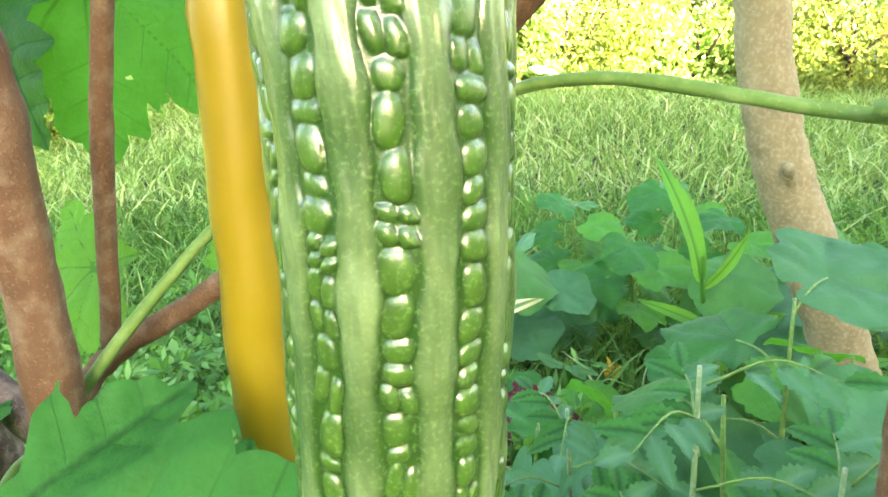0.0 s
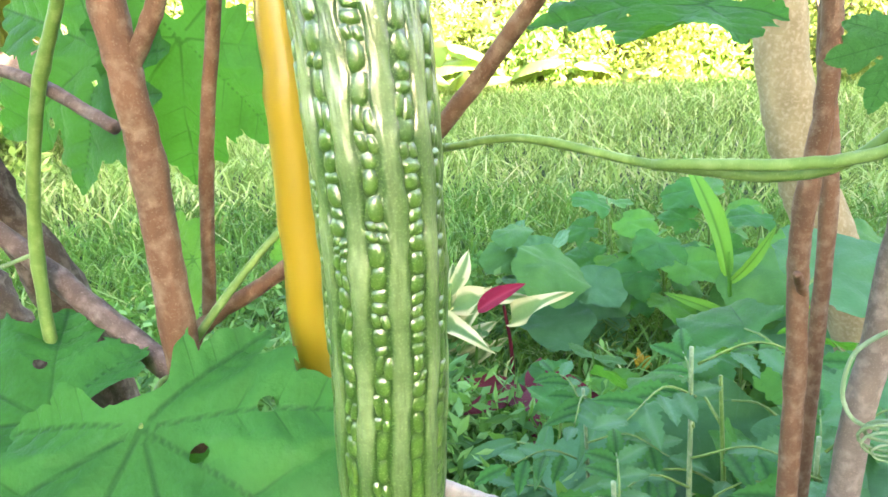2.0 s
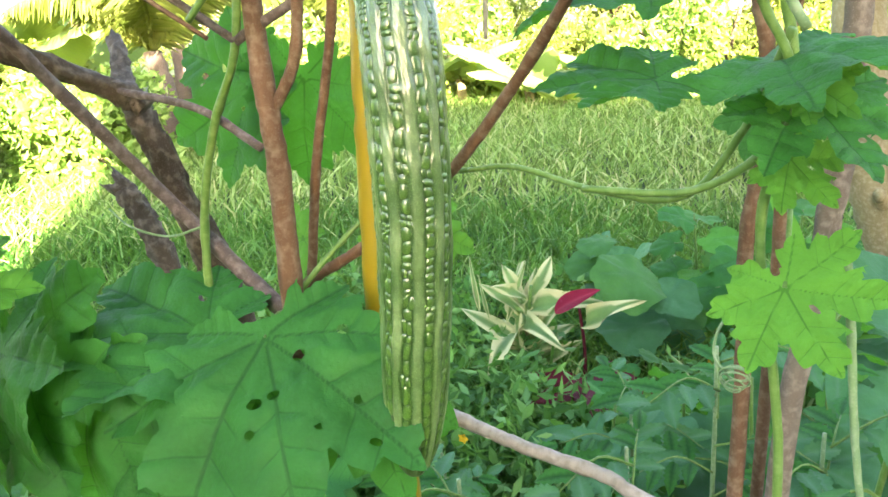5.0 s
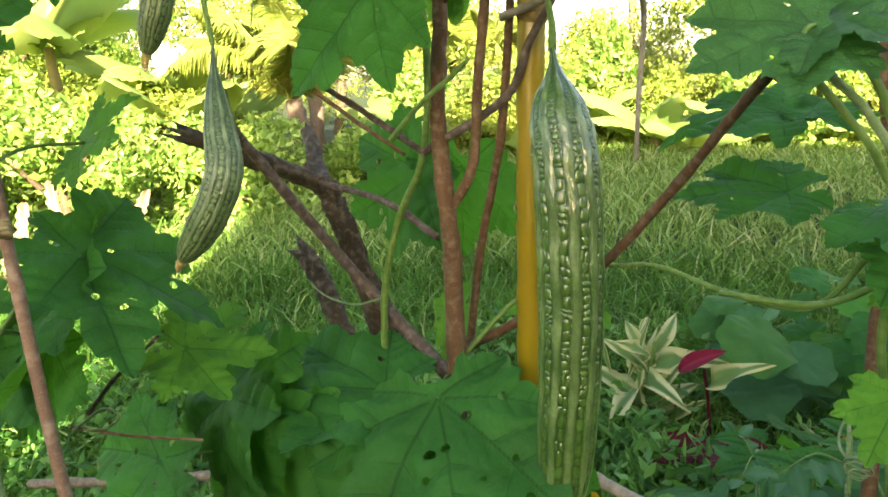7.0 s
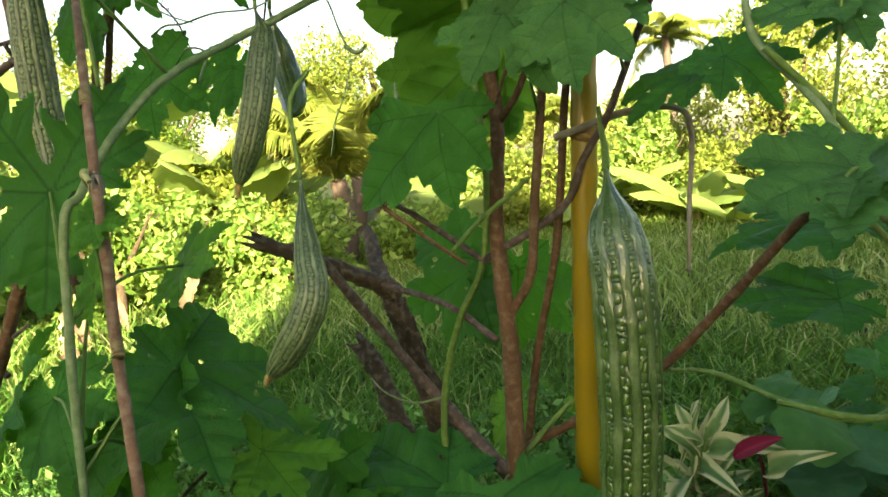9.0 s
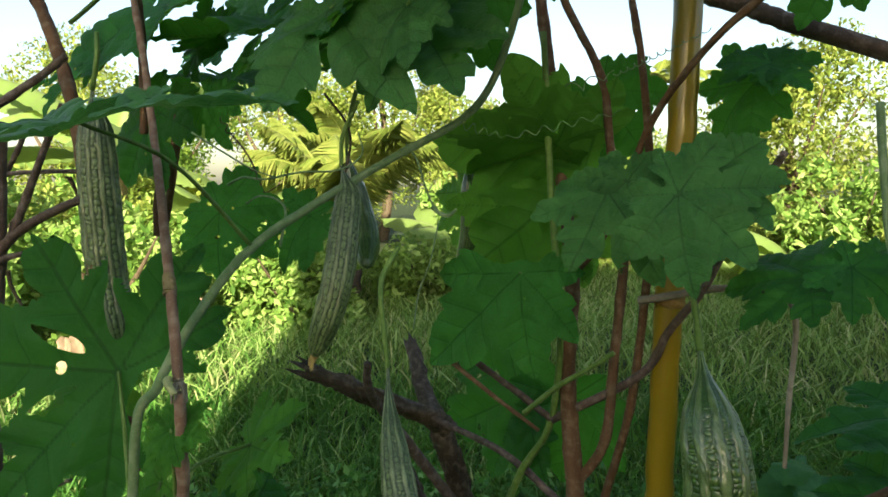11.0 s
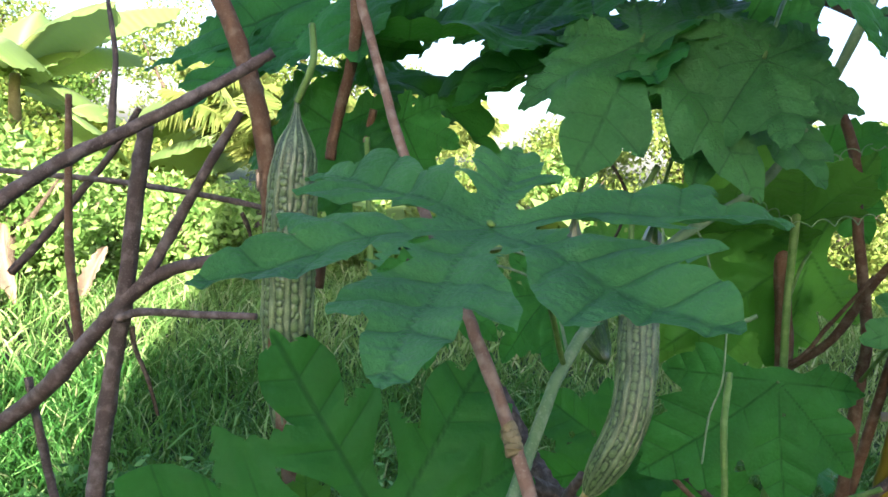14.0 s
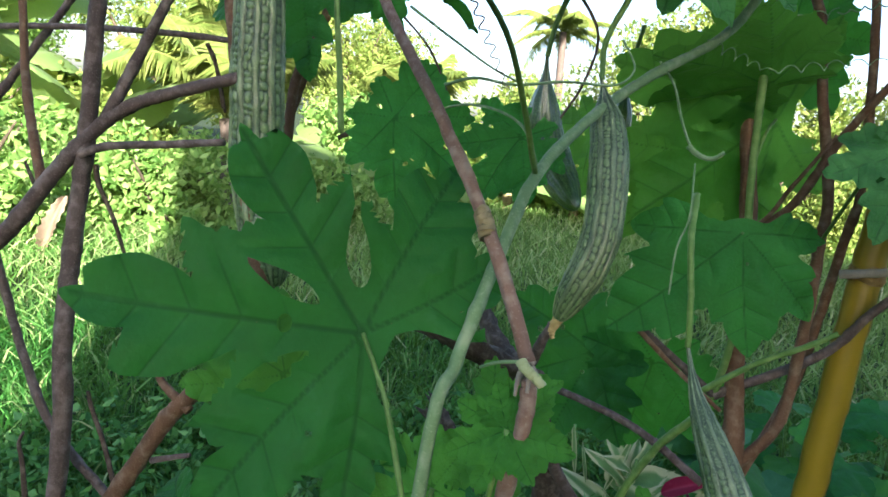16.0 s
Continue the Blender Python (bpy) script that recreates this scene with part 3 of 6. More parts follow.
def tree(x, y, height, spread, seed, label, material, leaves=5000, size=0.11, long=2.2, name="tree", category="tree", low=0.25):
    rng = np.random.RandomState(seed)
    g = float(ground_height(x, y))
    top = thing(name, label, category, "far trees", at=(x, y, g))
    stem("trunk", [(0, 0, -0.1), (0.1 * spread * rng.uniform(-1, 1), 0, height * 0.3), (0, 0, height * 0.7)], 0.05 * height ** 0.7, 0.02 * height ** 0.7, M_DEAD, top, seed=seed)
    for q in range(4):
        a = 1.6 * q + rng.rand()
        stem("limb", [(0, 0, height * 0.3), (0.3 * spread * math.cos(a), 0.3 * spread * math.sin(a), height * 0.5), (0.6 * spread * math.cos(a), 0.6 * spread * math.sin(a), height * 0.75)], 0.03 * height ** 0.7, 0.008, M_DEAD, top, seed=seed + q)
    c = clumps(0, 0, height * (0.5 + low / 2), spread, height * (0.5 - low / 2), 22, seed, 0.32 * spread)
    v, f = leaf_cloud(c, leaves, size, seed)
    mesh_object("crown", v, f, material, top, smooth=False)
    return top


FAR = ((-2.2, 15.0, 4.3, 2.2), (1.6, 16.0, 3.4, 2.0), (-5.4, 17.5, 2.6, 1.8), (5.0, 15.0, 3.8, 2.2), (-10.2, 17.0, 4.2, 2.0), (-13.0, 15.5, 6.0, 2.6), (-17.0, 11.0, 4.4, 2.4), (8.4, 12.5, 4.2, 2.3), (-18.5, 6.0, 3.2, 2.2), (-14.6, 13.2, 5.2, 2.3), (-17.6, 9.0, 5.0, 2.4), (-10.8, 16.2, 5.0, 1.8))
for q, (x, y, h, s) in enumerate(FAR):
    tree(x, y, h, s, 40 + q, "sunlit yellow-green bushy tree beyond the meadow", M_BUSH_DARK if q in (6, 7) else M_BUSH, 13000, 0.115, low=0.1)
rng = random.Random(5)
for q in (k for k in range(22) if k not in (14, 15, 16)):
    a = radians(-28 + 4.6 * q)
    d = 12.4 + rng.uniform(-0.5, 1.2) - (2.0 if q > 15 else 0)
    tree(0.1 - math.sin(a) * d, -0.4 + math.cos(a) * d, rng.uniform(1.1, 2.1), rng.uniform(1.0, 1.5), 100 + q, "dense sunlit shrub at the edge of the meadow", M_CREEPER if q % 3 == 1 else M_BUSH, 4200 if q % 3 == 1 else 6500, 0.14 if q % 3 == 1 else 0.10, name="shrub", category="shrub", low=-0.3)
# the creeper-covered bank on the left
for q, (x, y, h, s) in enumerate(((-6.2, 3.3, 1.5, 1.0), (-7.4, 4.6, 1.2, 1.1), (-5.6, 4.9, 1.1, 0.9), (-7.2, 6.4, 0.7, 0.9), (-6.4, 1.9, 1.7, 1.0), (-8.2, 2.6, 2.2, 1.2), (-5.2, 6.8, 0.8, 0.9))):
    tree(x, y, h, s, 140 + q, "bank overgrown with sunlit heart-leaved creeper", M_CREEPER, 6500, 0.10, name="creeper_mound", category="creeper", low=-0.3)


def frond(parent, base, way, length, seed, leaflets=34, droop=0.7, wide=0.32):
    """A feathered palm frond: a bent rib with leaflets on both sides."""
    rng = np.random.RandomState(seed)
    w = Vector(way).normalized()
    pts = [tuple(Vector(base) + w * length * u + Vector((0, 0, -droop * length * u ** 2.2))) for u in (0, 0.33, 0.66, 1)]
    rib = stem("rib", pts, 0.03, 0.006, M_PALM, parent, sides=6, per=6, seed=seed)
    line = spline(pts, 12)
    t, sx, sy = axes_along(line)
    v, f = [], []
    for i in range(3, len(line) - 1):
        for k in range(2):
            for sgn in (-1, 1):
                u = (i + 0.5 * k) / len(line)
                p = line[i] + (line[min(i + 1, len(line) - 1)] - line[i]) * 0.5 * k
                hz = np.cross(t[i], (0, 0, 1.0))
                hz /= np.linalg.norm(hz) + 1e-6
                L = length * wide * math.sin(math.pi * min(1, 0.18 + 0.8 * u)) * rng.uniform(0.85, 1.1)
                d = hz * sgn * 0.75 + t[i] * 0.55 + np.array((0, 0, -0.35)) + rng.normal(0, 0.06, 3)
                d /= np.linalg.norm(d)
                n = np.array((0, 0, 1.0)) * 0.022 * length / 2
                b = len(v)
                v += [p - t[i] * 0.02, p + t[i] * 0.02, p + d * L * 0.6 + t[i] * 0.018 + np.array((0, 0, -0.03 * L)), p + d * L + np.array((0, 0, -0.25 * L)), p + d * L * 0.6 - t[i] * 0.018 + np.array((0, 0, -0.03 * L))]
                f.append((b, b + 1, b + 2, b + 3, b + 4))
    return mesh_object("feather", v, f, M_PALM, rib, smooth=False)


def palm(x, y, height, length, count, seed, label, flat=0.4, droop=0.7, wide=0.3):
    rng = np.random.RandomState(seed)
    g = float(ground_height(x, y))
    top = thing("coconut_palm", label, "palm", "far trees", at=(x, y, g))
    stem("trunk", [(0, 0, -0.1), (0.1, 0, height * 0.5), (0, 0, height)], 0.16, 0.10, M_GREY_BARK, top, knots=8, seed=seed)
    for q in range(count):
        a = 2 * math.pi * q / count + rng.uniform(-0.2, 0.2)
        frond(top, (0, 0, height), (math.cos(a), math.sin(a), flat + rng.uniform(-0.7, 0.9)), length * rng.uniform(0.85, 1.1), seed + q, droop=droop * rng.uniform(0.6, 1.3), wide=wide)
    return top


palm(-6.6, 22.0, 4.6, 2.4, 13, 60, "tall coconut palm with feathered drooping crown", 0.75, 0.7, 0.17)
palm(-9.6, 10.65, 1.9, 2.5, 14, 61, "young palm with yellow-green feathered fronds", 1.3, 0.5, 0.24)
palm(-6.2, 6.5, 1.2, 2.2, 15, 64, "young palm with upright feathered fronds beside the meadow", 1.5, 0.45, 0.26)
palm(-8.3, 15.5, 1.5, 2.6, 11, 62, "low young palm beyond the meadow", 1.6, 0.5)


def banana_leaf_mesh(seed):
    rng = np.random.RandomState(seed)
    nu, nv = 44, 11
    v, vein, f = [], [], []
    for i in range(nu):
        u = i / (nu - 1)
        half = 0.235 * (math.sin(math.pi * min(1, 0.04 + u * 0.97)) ** 0.5)
        for j in range(nv):
            s = 2 * j / (nv - 1) - 1
            torn = 0.03 * rng.uniform(-1, 1) if abs(s) > 0.9 else 0
            v.append((half * s * (1 + torn), u + 0.06 * (1 - abs(s)), -0.16 * abs(s) ** 1.4 * half / 0.235 - 0.50 * u ** 2.2 + torn * 0.5 + 0.006 * (i % 2)))
            vein.append(1.0 if abs(s) < 0.05 else 0.35 * (i % 2))
    for i in range(nu - 1):
        for j in range(nv - 1):
            a = i * nv + j
            f.append((a, a + 1, a + 1 + nv, a + nv))
    me = bpy.data.meshes.new("banana_blade")
    me.from_pydata(v, [], f)
    me.materials.append(M_BANANA)
    me.polygons.foreach_set("use_smooth", [True] * len(me.polygons))
    me.attributes.new("vein", "FLOAT", "POINT").data.foreach_set("value", vein)
    return me


BANANA_MESH = [banana_leaf_mesh(3), banana_leaf_mesh(4)]


def banana(x, y, height, length, count, seed, label):
    rng = np.random.RandomState(seed)
    g = float(ground_height(x, y))
    top = thing("banana_plant", label, "banana plant", "banana plants", at=(x, y, g))
    stem("trunk", [(0, 0, -0.1), (0.03, 0, height * 0.5), (0, 0, height)], 0.11, 0.06, M_TAN, top, seed=seed)
    for q in range(count):
        a = 2 * math.pi * q / count + rng.uniform(-0.4, 0.4)
        up = rng.uniform(0.5, 1.6)
        d = Vector((math.cos(a), math.sin(a), up)).normalized()
        z = (Vector((0, 0, 1)) - d * d.z).normalized()
        m = Matrix((d.cross(z), d, z)).transposed().to_4x4()
        ob = new("leaf", BANANA_MESH[q % 2])
        ob.parent = top
        L = length * rng.uniform(0.8, 1.15)
        ob.matrix_local = Matrix.Translation((0, 0, height)) @ m @ Matrix.Diagonal((L, L, L, 1))
    return top


PLANTS = ((-9.2, 5.2, 2.0, 1.9, 7), (-8.9, 6.6, 1.4, 1.6, 6), (-8.0, 6.0, 0.7, 1.6, 5), (-8.6, 8.0, 1.0, 1.6, 5), (-10.4, 3.2, 1.6, 1.9, 7), (-5.2, 11.0, 0.3, 1.5, 7), (-3.0, 11.4, 0.3, 1.3, 7), (-6.9, 10.4, 0.4, 1.6, 7), (-1.5, 11.5, 0.2, 1.2, 6), (-2.3, 11.0, 0.1, 0.9, 6), (-8.2, 6.4, 0.4, 1.3, 6), (0.2, 11.6, 0.2, 0.9, 6), (-4.2, 11.4, 0.5, 1.1, 6))
for q, (x, y, h, l, k) in enumerate(PLANTS):
    banana(x, y, h, l, k, 80 + q, "sunlit banana plant with broad pale green leaves" if h > 1 else "low banana sucker with broad pale green leaves")


# an unseen house added behind the viewpoint, to shade the foreground and block sky
def build_shading_house():
    house = thing("house", "unseen plain tall rendered house with a low sheet roof, added for its shade", "house", at=(14.26, -4.8, GROUND))
    bm = bmesh.new()
    bmesh.ops.create_cube(bm, size=1, matrix=Matrix.Translation((0, 0, 3.15)) @ Matrix.Diagonal((21.6, 3.6, 6.5, 1)))
    bmesh.ops.bevel(bm, geom=bm.edges[:], offset=0.03, segments=2)
    part("wall", bm, M_WALL, house)
    bm = bmesh.new()
    rows = [bm.verts.new((sx * 10.85, y, z)) for sx in (-1, 1) for y, z in ((-2.0, 6.3), (0, 6.9), (2.0, 6.3), (2.0, 6.4), (0, 7.0), (-2.0, 6.4))]
    for q in range(6):
        bm.faces.new((rows[q], rows[(q + 1) % 6], rows[6 + (q + 1) % 6], rows[6 + q]))
    bm.faces.new(rows[:6][::-1])
    bm.faces.new(rows[6:])
    part("roof", bm, M_ROOF, house)


build_shading_house()


# an unseen wall closes the place behind the viewpoint, added to cut bounced light
def build_shade_wall():
    length, height = 17.0, 1.4
    bm = bmesh.new()
    bmesh.ops.create_cube(bm, size=1, matrix=Matrix.Translation((0, 0, height / 2 - 0.1)) @ Matrix.Diagonal((length, 0.2, height + 0.2, 1)))
    bmesh.ops.create_cube(bm, size=1, matrix=Matrix.Translation((0, 0, height + 0.03)) @ Matrix.Diagonal((length + 0.05, 0.28, 0.06, 1)))
    bmesh.ops.bevel(bm, geom=bm.edges[:], offset=0.015, segments=2)
    me = bpy.data.meshes.new("shade_wall_south")
    bm.to_mesh(me)
    bm.free()
    me.materials.append(M_DARK_WALL)
    ob = new("shade_wall_south", me)
    ob.matrix_world = Matrix.Translation((-5.05, -4.6, GROUND)) @ Matrix.Rotation(radians(4), 4, "Z")
    tagged(ob, "plain dark unseen wall beside the house, added to cut bounced light", "wall", kind="structure")


build_shade_wall()

# ---- supports: bamboo pole, shrub stems, dead wood ----
pole = thing("bamboo_pole", "upright glossy yellow bamboo pole pushed into the ground", "bamboo pole", at=(-0.08, 0.29, GROUND))
POLE = [(-0.065, 0.29, GROUND - 0.05), (-0.080, 0.29, 0.46), (-0.093, 0.289, 0.62), (-0.090, 0.288, 0.80), (-0.082, 0.287, 1.036), (-0.0685, 0.287, 1.30), (-0.056, 0.287, 1.75)]


def shift(points, at):
    return [tuple(np.array(p) - np.array(at)) for p in points]


stem("culm", shift(POLE, pole.location), 0.0145, 0.0132, M_BAMBOO, pole, sides=24, rough=0.006, per=16)
for z, x in ((1.036, -0.082), (1.40, -0.0655)):
    stem("node", shift([(x, 0.288, z - 0.005), (x, 0.288, z - 0.001), (x, 0.288, z + 0.001), (x, 0.288, z + 0.005)], pole.location), 0.0152, 0.0148, M_NODE, pole, "ringed bamboo joint", 24, 0.01, per=3)

shrub = thing("support_shrub", "living shrub with slender reddish-brown upright stems", "shrub", at=(-0.162, 0.25, GROUND))


def branch(points, a, b, material=None, label="", knots=2, seed=1, name="branch", sides=12, owner=None, rough=0.05, jag=0.0):
    o = owner or shrub
    return stem(name, shift(points, o.location), a, b, material or M_RED_STEM, o, label, sides, rough, knots, seed, jag=jag)


branch([(-0.165, 0.27, GROUND - 0.03), (-0.17, 0.26, 0.2), (-0.165, 0.25, 0.55), (-0.162, 0.248, 0.69), (-0.159, 0.245, 0.80), (-0.161, 0.242, 0.86), (-0.176, 0.258, 0.954), (-0.184, 0.287, 1.056), (-0.200, 0.295, 1.149), (-0.216, 0.305, 1.243), (-0.236, 0.31, 1.373), (-0.25, 0.31, 1.55)], 0.0122, 0.0054, knots=10, seed=4, name="main_stem")
branch([(-0.159, 0.243, 0.845), (-0.130, 0.245, 0.895), (-0.124, 0.252, 0.975), (-0.124, 0.275, 1.062), (-0.125, 0.28, 1.101), (-0.145, 0.29, 1.188), (-0.159, 0.3, 1.258), (-0.205, 0.3, 1.352), (-0.23, 0.3, 1.45)], 0.0052, 0.0040, knots=5, seed=5)
branch([(-0.182, 0.312, 0.672), (-0.155, 0.30, 0.795), (-0.120, 0.29, 0.922), (-0.104, 0.29, 1.062), (-0.100, 0.29, 1.114), (-0.115, 0.30, 1.256), (-0.136, 0.31, 1.362), (-0.15, 0.31, 1.5)], 0.0048, 0.0034, knots=6, seed=6)
branch([(-0.195, 0.30, 0.655), (-0.180, 0.31, 0.673), (-0.118, 0.308, 0.712), (-0.06, 0.302, 0.757), (0.0, 0.262, 0.803), (0.063, 0.225, 0.872), (0.134, 0.15, 0.953), (0.172, 0.08, 0.990)], 0.0062, 0.0036, knots=5, seed=7)
branch([(-0.184, 0.287, 1.052), (-0.150, 0.28, 1.09), (-0.122, 0.28, 1.153), (-0.085, 0.25, 1.212), (-0.023, 0.2, 1.262), (0.03, 0.18, 1.295)], 0.0040, 0.0030, knots=3, seed=8)
branch([(-0.187, 0.244, 0.907), (-0.105, 0.272, 0.959), (-0.074, 0.262, 1.008), (-0.039, 0.25, 1.054), (-0.004, 0.24, 1.125), (0.03, 0.21, 1.17)], 0.0045, 0.0030, M_GREY_BARK, knots=2, seed=9)
branch([(-0.278, 0.2, 0.98), (-0.242, 0.22, 0.952), (-0.187, 0.244, 0.908)], 0.0030, 0.0036, M_GREY_BARK, seed=10)
branch([(-0.182, 0.255, 0.816), (-0.26, 0.27, 0.849), (-0.372, 0.285, 0.866)], 0.0042, 0.0036, M_GREY_BARK, seed=11)

dead = thing("dead_branch", "rotten grey-brown forked tree stump with broken ends", "dead branch", at=(-0.33, 0.37, GROUND))
branch([(-0.28, 0.40, GROUND - 0.03), (-0.30, 0.38, 0.3), (-0.320, 0.36, 0.585), (-0.362, 0.33, 0.775), (-0.377, 0.315, 0.842), (-0.434, 0.36, 0.868), (-0.500, 0.42, 0.912)], 0.0225, 0.009, M_DEAD, knots=4, seed=12, rough=0.24, jag=0.03, sides=22, name="main_limb", owner=dead)
branch([(-0.355, 0.305, 0.846), (-0.372, 0.29, 0.863), (-0.41, 0.22, 0.903), (-0.470, 0.179, 0.934)], 0.012, 0.009, M_DEAD, knots=2, seed=13, rough=0.24, jag=0.03, sides=22, owner=dead, name="side_limb")
branch([(-0.38, 0.42, 0.40), (-0.430, 0.42, 0.54), (-0.475, 0.42, 0.632), (-0.506, 0.42, 0.698), (-0.535, 0.42, 0.735)], 0.017, 0.014, M_DEAD, knots=3, seed=14, rough=0.17, jag=0.03, sides=22, owner=dead, name="broken_limb")
branch([(-0.186, 0.27, 0.650), (-0.264, 0.28, 0.707), (-0.322, 0.26, 0.781), (-0.34, 0.17, 0.9), (-0.325, 0.12, 0.946), (-0.31, 0.1, 0.98)], 0.0085, 0.0035, M_GREY_BARK, knots=3, seed=15, owner=dead, name="thin_limb")

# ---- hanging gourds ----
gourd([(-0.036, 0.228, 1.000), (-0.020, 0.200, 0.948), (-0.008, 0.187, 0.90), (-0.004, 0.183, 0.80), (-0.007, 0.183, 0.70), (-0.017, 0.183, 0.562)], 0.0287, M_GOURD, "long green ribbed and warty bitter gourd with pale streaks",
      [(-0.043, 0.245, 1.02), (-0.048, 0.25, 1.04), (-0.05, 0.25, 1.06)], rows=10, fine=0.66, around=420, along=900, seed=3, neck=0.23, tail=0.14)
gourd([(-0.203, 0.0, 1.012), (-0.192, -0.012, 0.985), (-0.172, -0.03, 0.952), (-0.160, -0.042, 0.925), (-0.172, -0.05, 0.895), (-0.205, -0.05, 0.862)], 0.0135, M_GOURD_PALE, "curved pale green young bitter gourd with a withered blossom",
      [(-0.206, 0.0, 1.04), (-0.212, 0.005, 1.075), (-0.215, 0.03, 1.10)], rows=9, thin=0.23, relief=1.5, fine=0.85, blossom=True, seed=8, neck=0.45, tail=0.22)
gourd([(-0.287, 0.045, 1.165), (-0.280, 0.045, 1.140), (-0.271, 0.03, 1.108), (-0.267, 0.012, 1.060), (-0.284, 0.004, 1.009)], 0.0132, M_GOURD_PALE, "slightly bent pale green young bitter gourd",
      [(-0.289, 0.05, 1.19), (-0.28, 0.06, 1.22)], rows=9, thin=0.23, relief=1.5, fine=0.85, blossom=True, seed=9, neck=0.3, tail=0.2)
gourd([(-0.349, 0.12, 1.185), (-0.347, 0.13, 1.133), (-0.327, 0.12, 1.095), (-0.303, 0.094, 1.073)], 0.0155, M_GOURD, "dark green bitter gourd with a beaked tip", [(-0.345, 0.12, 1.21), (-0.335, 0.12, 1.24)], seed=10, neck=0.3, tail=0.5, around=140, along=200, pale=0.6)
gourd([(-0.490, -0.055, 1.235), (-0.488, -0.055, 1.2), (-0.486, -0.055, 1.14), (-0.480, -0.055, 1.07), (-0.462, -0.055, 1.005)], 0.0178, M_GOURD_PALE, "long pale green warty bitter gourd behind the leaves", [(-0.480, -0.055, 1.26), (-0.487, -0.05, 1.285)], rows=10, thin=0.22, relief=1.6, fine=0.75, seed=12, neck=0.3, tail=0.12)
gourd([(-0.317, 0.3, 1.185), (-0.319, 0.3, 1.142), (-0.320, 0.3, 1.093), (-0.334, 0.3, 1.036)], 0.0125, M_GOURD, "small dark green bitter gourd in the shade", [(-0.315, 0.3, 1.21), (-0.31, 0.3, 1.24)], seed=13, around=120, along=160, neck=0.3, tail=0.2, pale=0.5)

# ---- climbing vines and their leaves ----
vine = thing("bitter_gourd_vine", "climbing bitter gourd vine with broad lobed green leaves", "vine", "vines", at=(-0.26, 0.25, GROUND))
branch([(-0.26, 0.25, GROUND), (-0.262, 0.25, 0.40), (-0.261, 0.25, 0.63), (-0.262, 0.261, 0.745), (-0.231, 0.255, 0.833), (-0.188, 0.245, 0.905), (-0.180, 0.25, 1.011), (-0.190, 0.25, 1.12), (-0.2, 0.25, 1.3)], 0.0046, 0.0032, M_GREEN_STEM, knots=5, seed=21, name="stem", owner=vine)
branch([(0.006, 0.275, 0.797), (0.05, 0.262, 0.803), (0.119, 0.23, 0.794), (0.178, 0.203, 0.798), (0.211, 0.18, 0.844), (0.23, 0.15, 0.90)], 0.0022, 0.0024, M_GREEN_STEM, knots=3, seed=22, name="runner", owner=vine)

front = thing("bitter_gourd_vine", "thick pale hairy vine runner climbing in front of the shrub", "vine", "vines", at=(-0.32, -0.09, GROUND))
branch([(-0.33, -0.14, GROUND), (-0.315, -0.15, 0.6), (-0.302, -0.146, 0.957), (-0.298, -0.127, 1.015), (-0.296, -0.090, 1.064), (-0.296, -0.045, 1.102), (-0.288, 0.018, 1.135), (-0.266, 0.085, 1.171), (-0.215, 0.155, 1.225), (-0.175, 0.167, 1.331), (-0.15, 0.17, 1.45)], 0.0033, 0.0036, M_PALE_STEM, knots=5, seed=23, name="stem", owner=front)

cane = thing("cane_stake", "slanting pinkish dry cane broken open at a joint", "stake", at=(-0.25, -0.13, GROUND))
branch([(-0.260, -0.138, 1.026), (-0.294, -0.118, 1.079), (-0.338, -0.092, 1.131), (-0.395, -0.059, 1.191), (-0.45, -0.03, 1.27), (-0.5, -0.01, 1.36)], 0.0036, 0.0030, M_PINK_CANE, knots=2, seed=24, name="shaft", owner=cane)
branch([(-0.24, -0.13, GROUND - 0.02), (-0.25, -0.13, 0.4), (-0.270, -0.13, 0.80), (-0.275, -0.13, 0.881), (-0.264, -0.135, 0.961), (-0.258, -0.139, 1.003), (-0.259, -0.138, 1.018)], 0.0048, 0.0036, M_PINK_CANE, knots=4, seed=63, name="lower_shaft", owner=cane)
for q in range(5):
    w = np.array((0.006 * math.cos(1.3 * q), 0.006 * math.sin(1.3 * q), 0.0))
    e = np.array((-0.260, -0.138, 1.022))
    branch([tuple(e - 0.4 * w + (0, 0, 0.006)), tuple(e + 0.6 * w), tuple(e + w * 0.8 - (0, 0, 0.008 + 0.003 * (q % 2)))], 0.0018, 0.0008, M_WHITE_CANE, knots=0, seed=90 + q, name="splinter", owner=cane, sides=6)
for x, y, z in ((-0.296, -0.117, 1.081), (-0.270, -0.132, 0.900)):
    branch([(x + 0.003, y - 0.002, z - 0.006), (x, y, z), (x - 0.004, y + 0.002, z + 0.006)], 0.0046, 0.0043, M_TAN, knots=0, seed=96, name="joint", owner=cane)
branch([(-0.175, 0.262, 0.66), (-0.155, 0.268, 0.69), (-0.118, 0.31, 0.738), (-0.06, 0.305, 0.780), (0.006, 0.277, 0.797)], 0.0030, 0.0023, M_GREEN_STEM, knots=1, seed=25, name="runner", owner=vine)

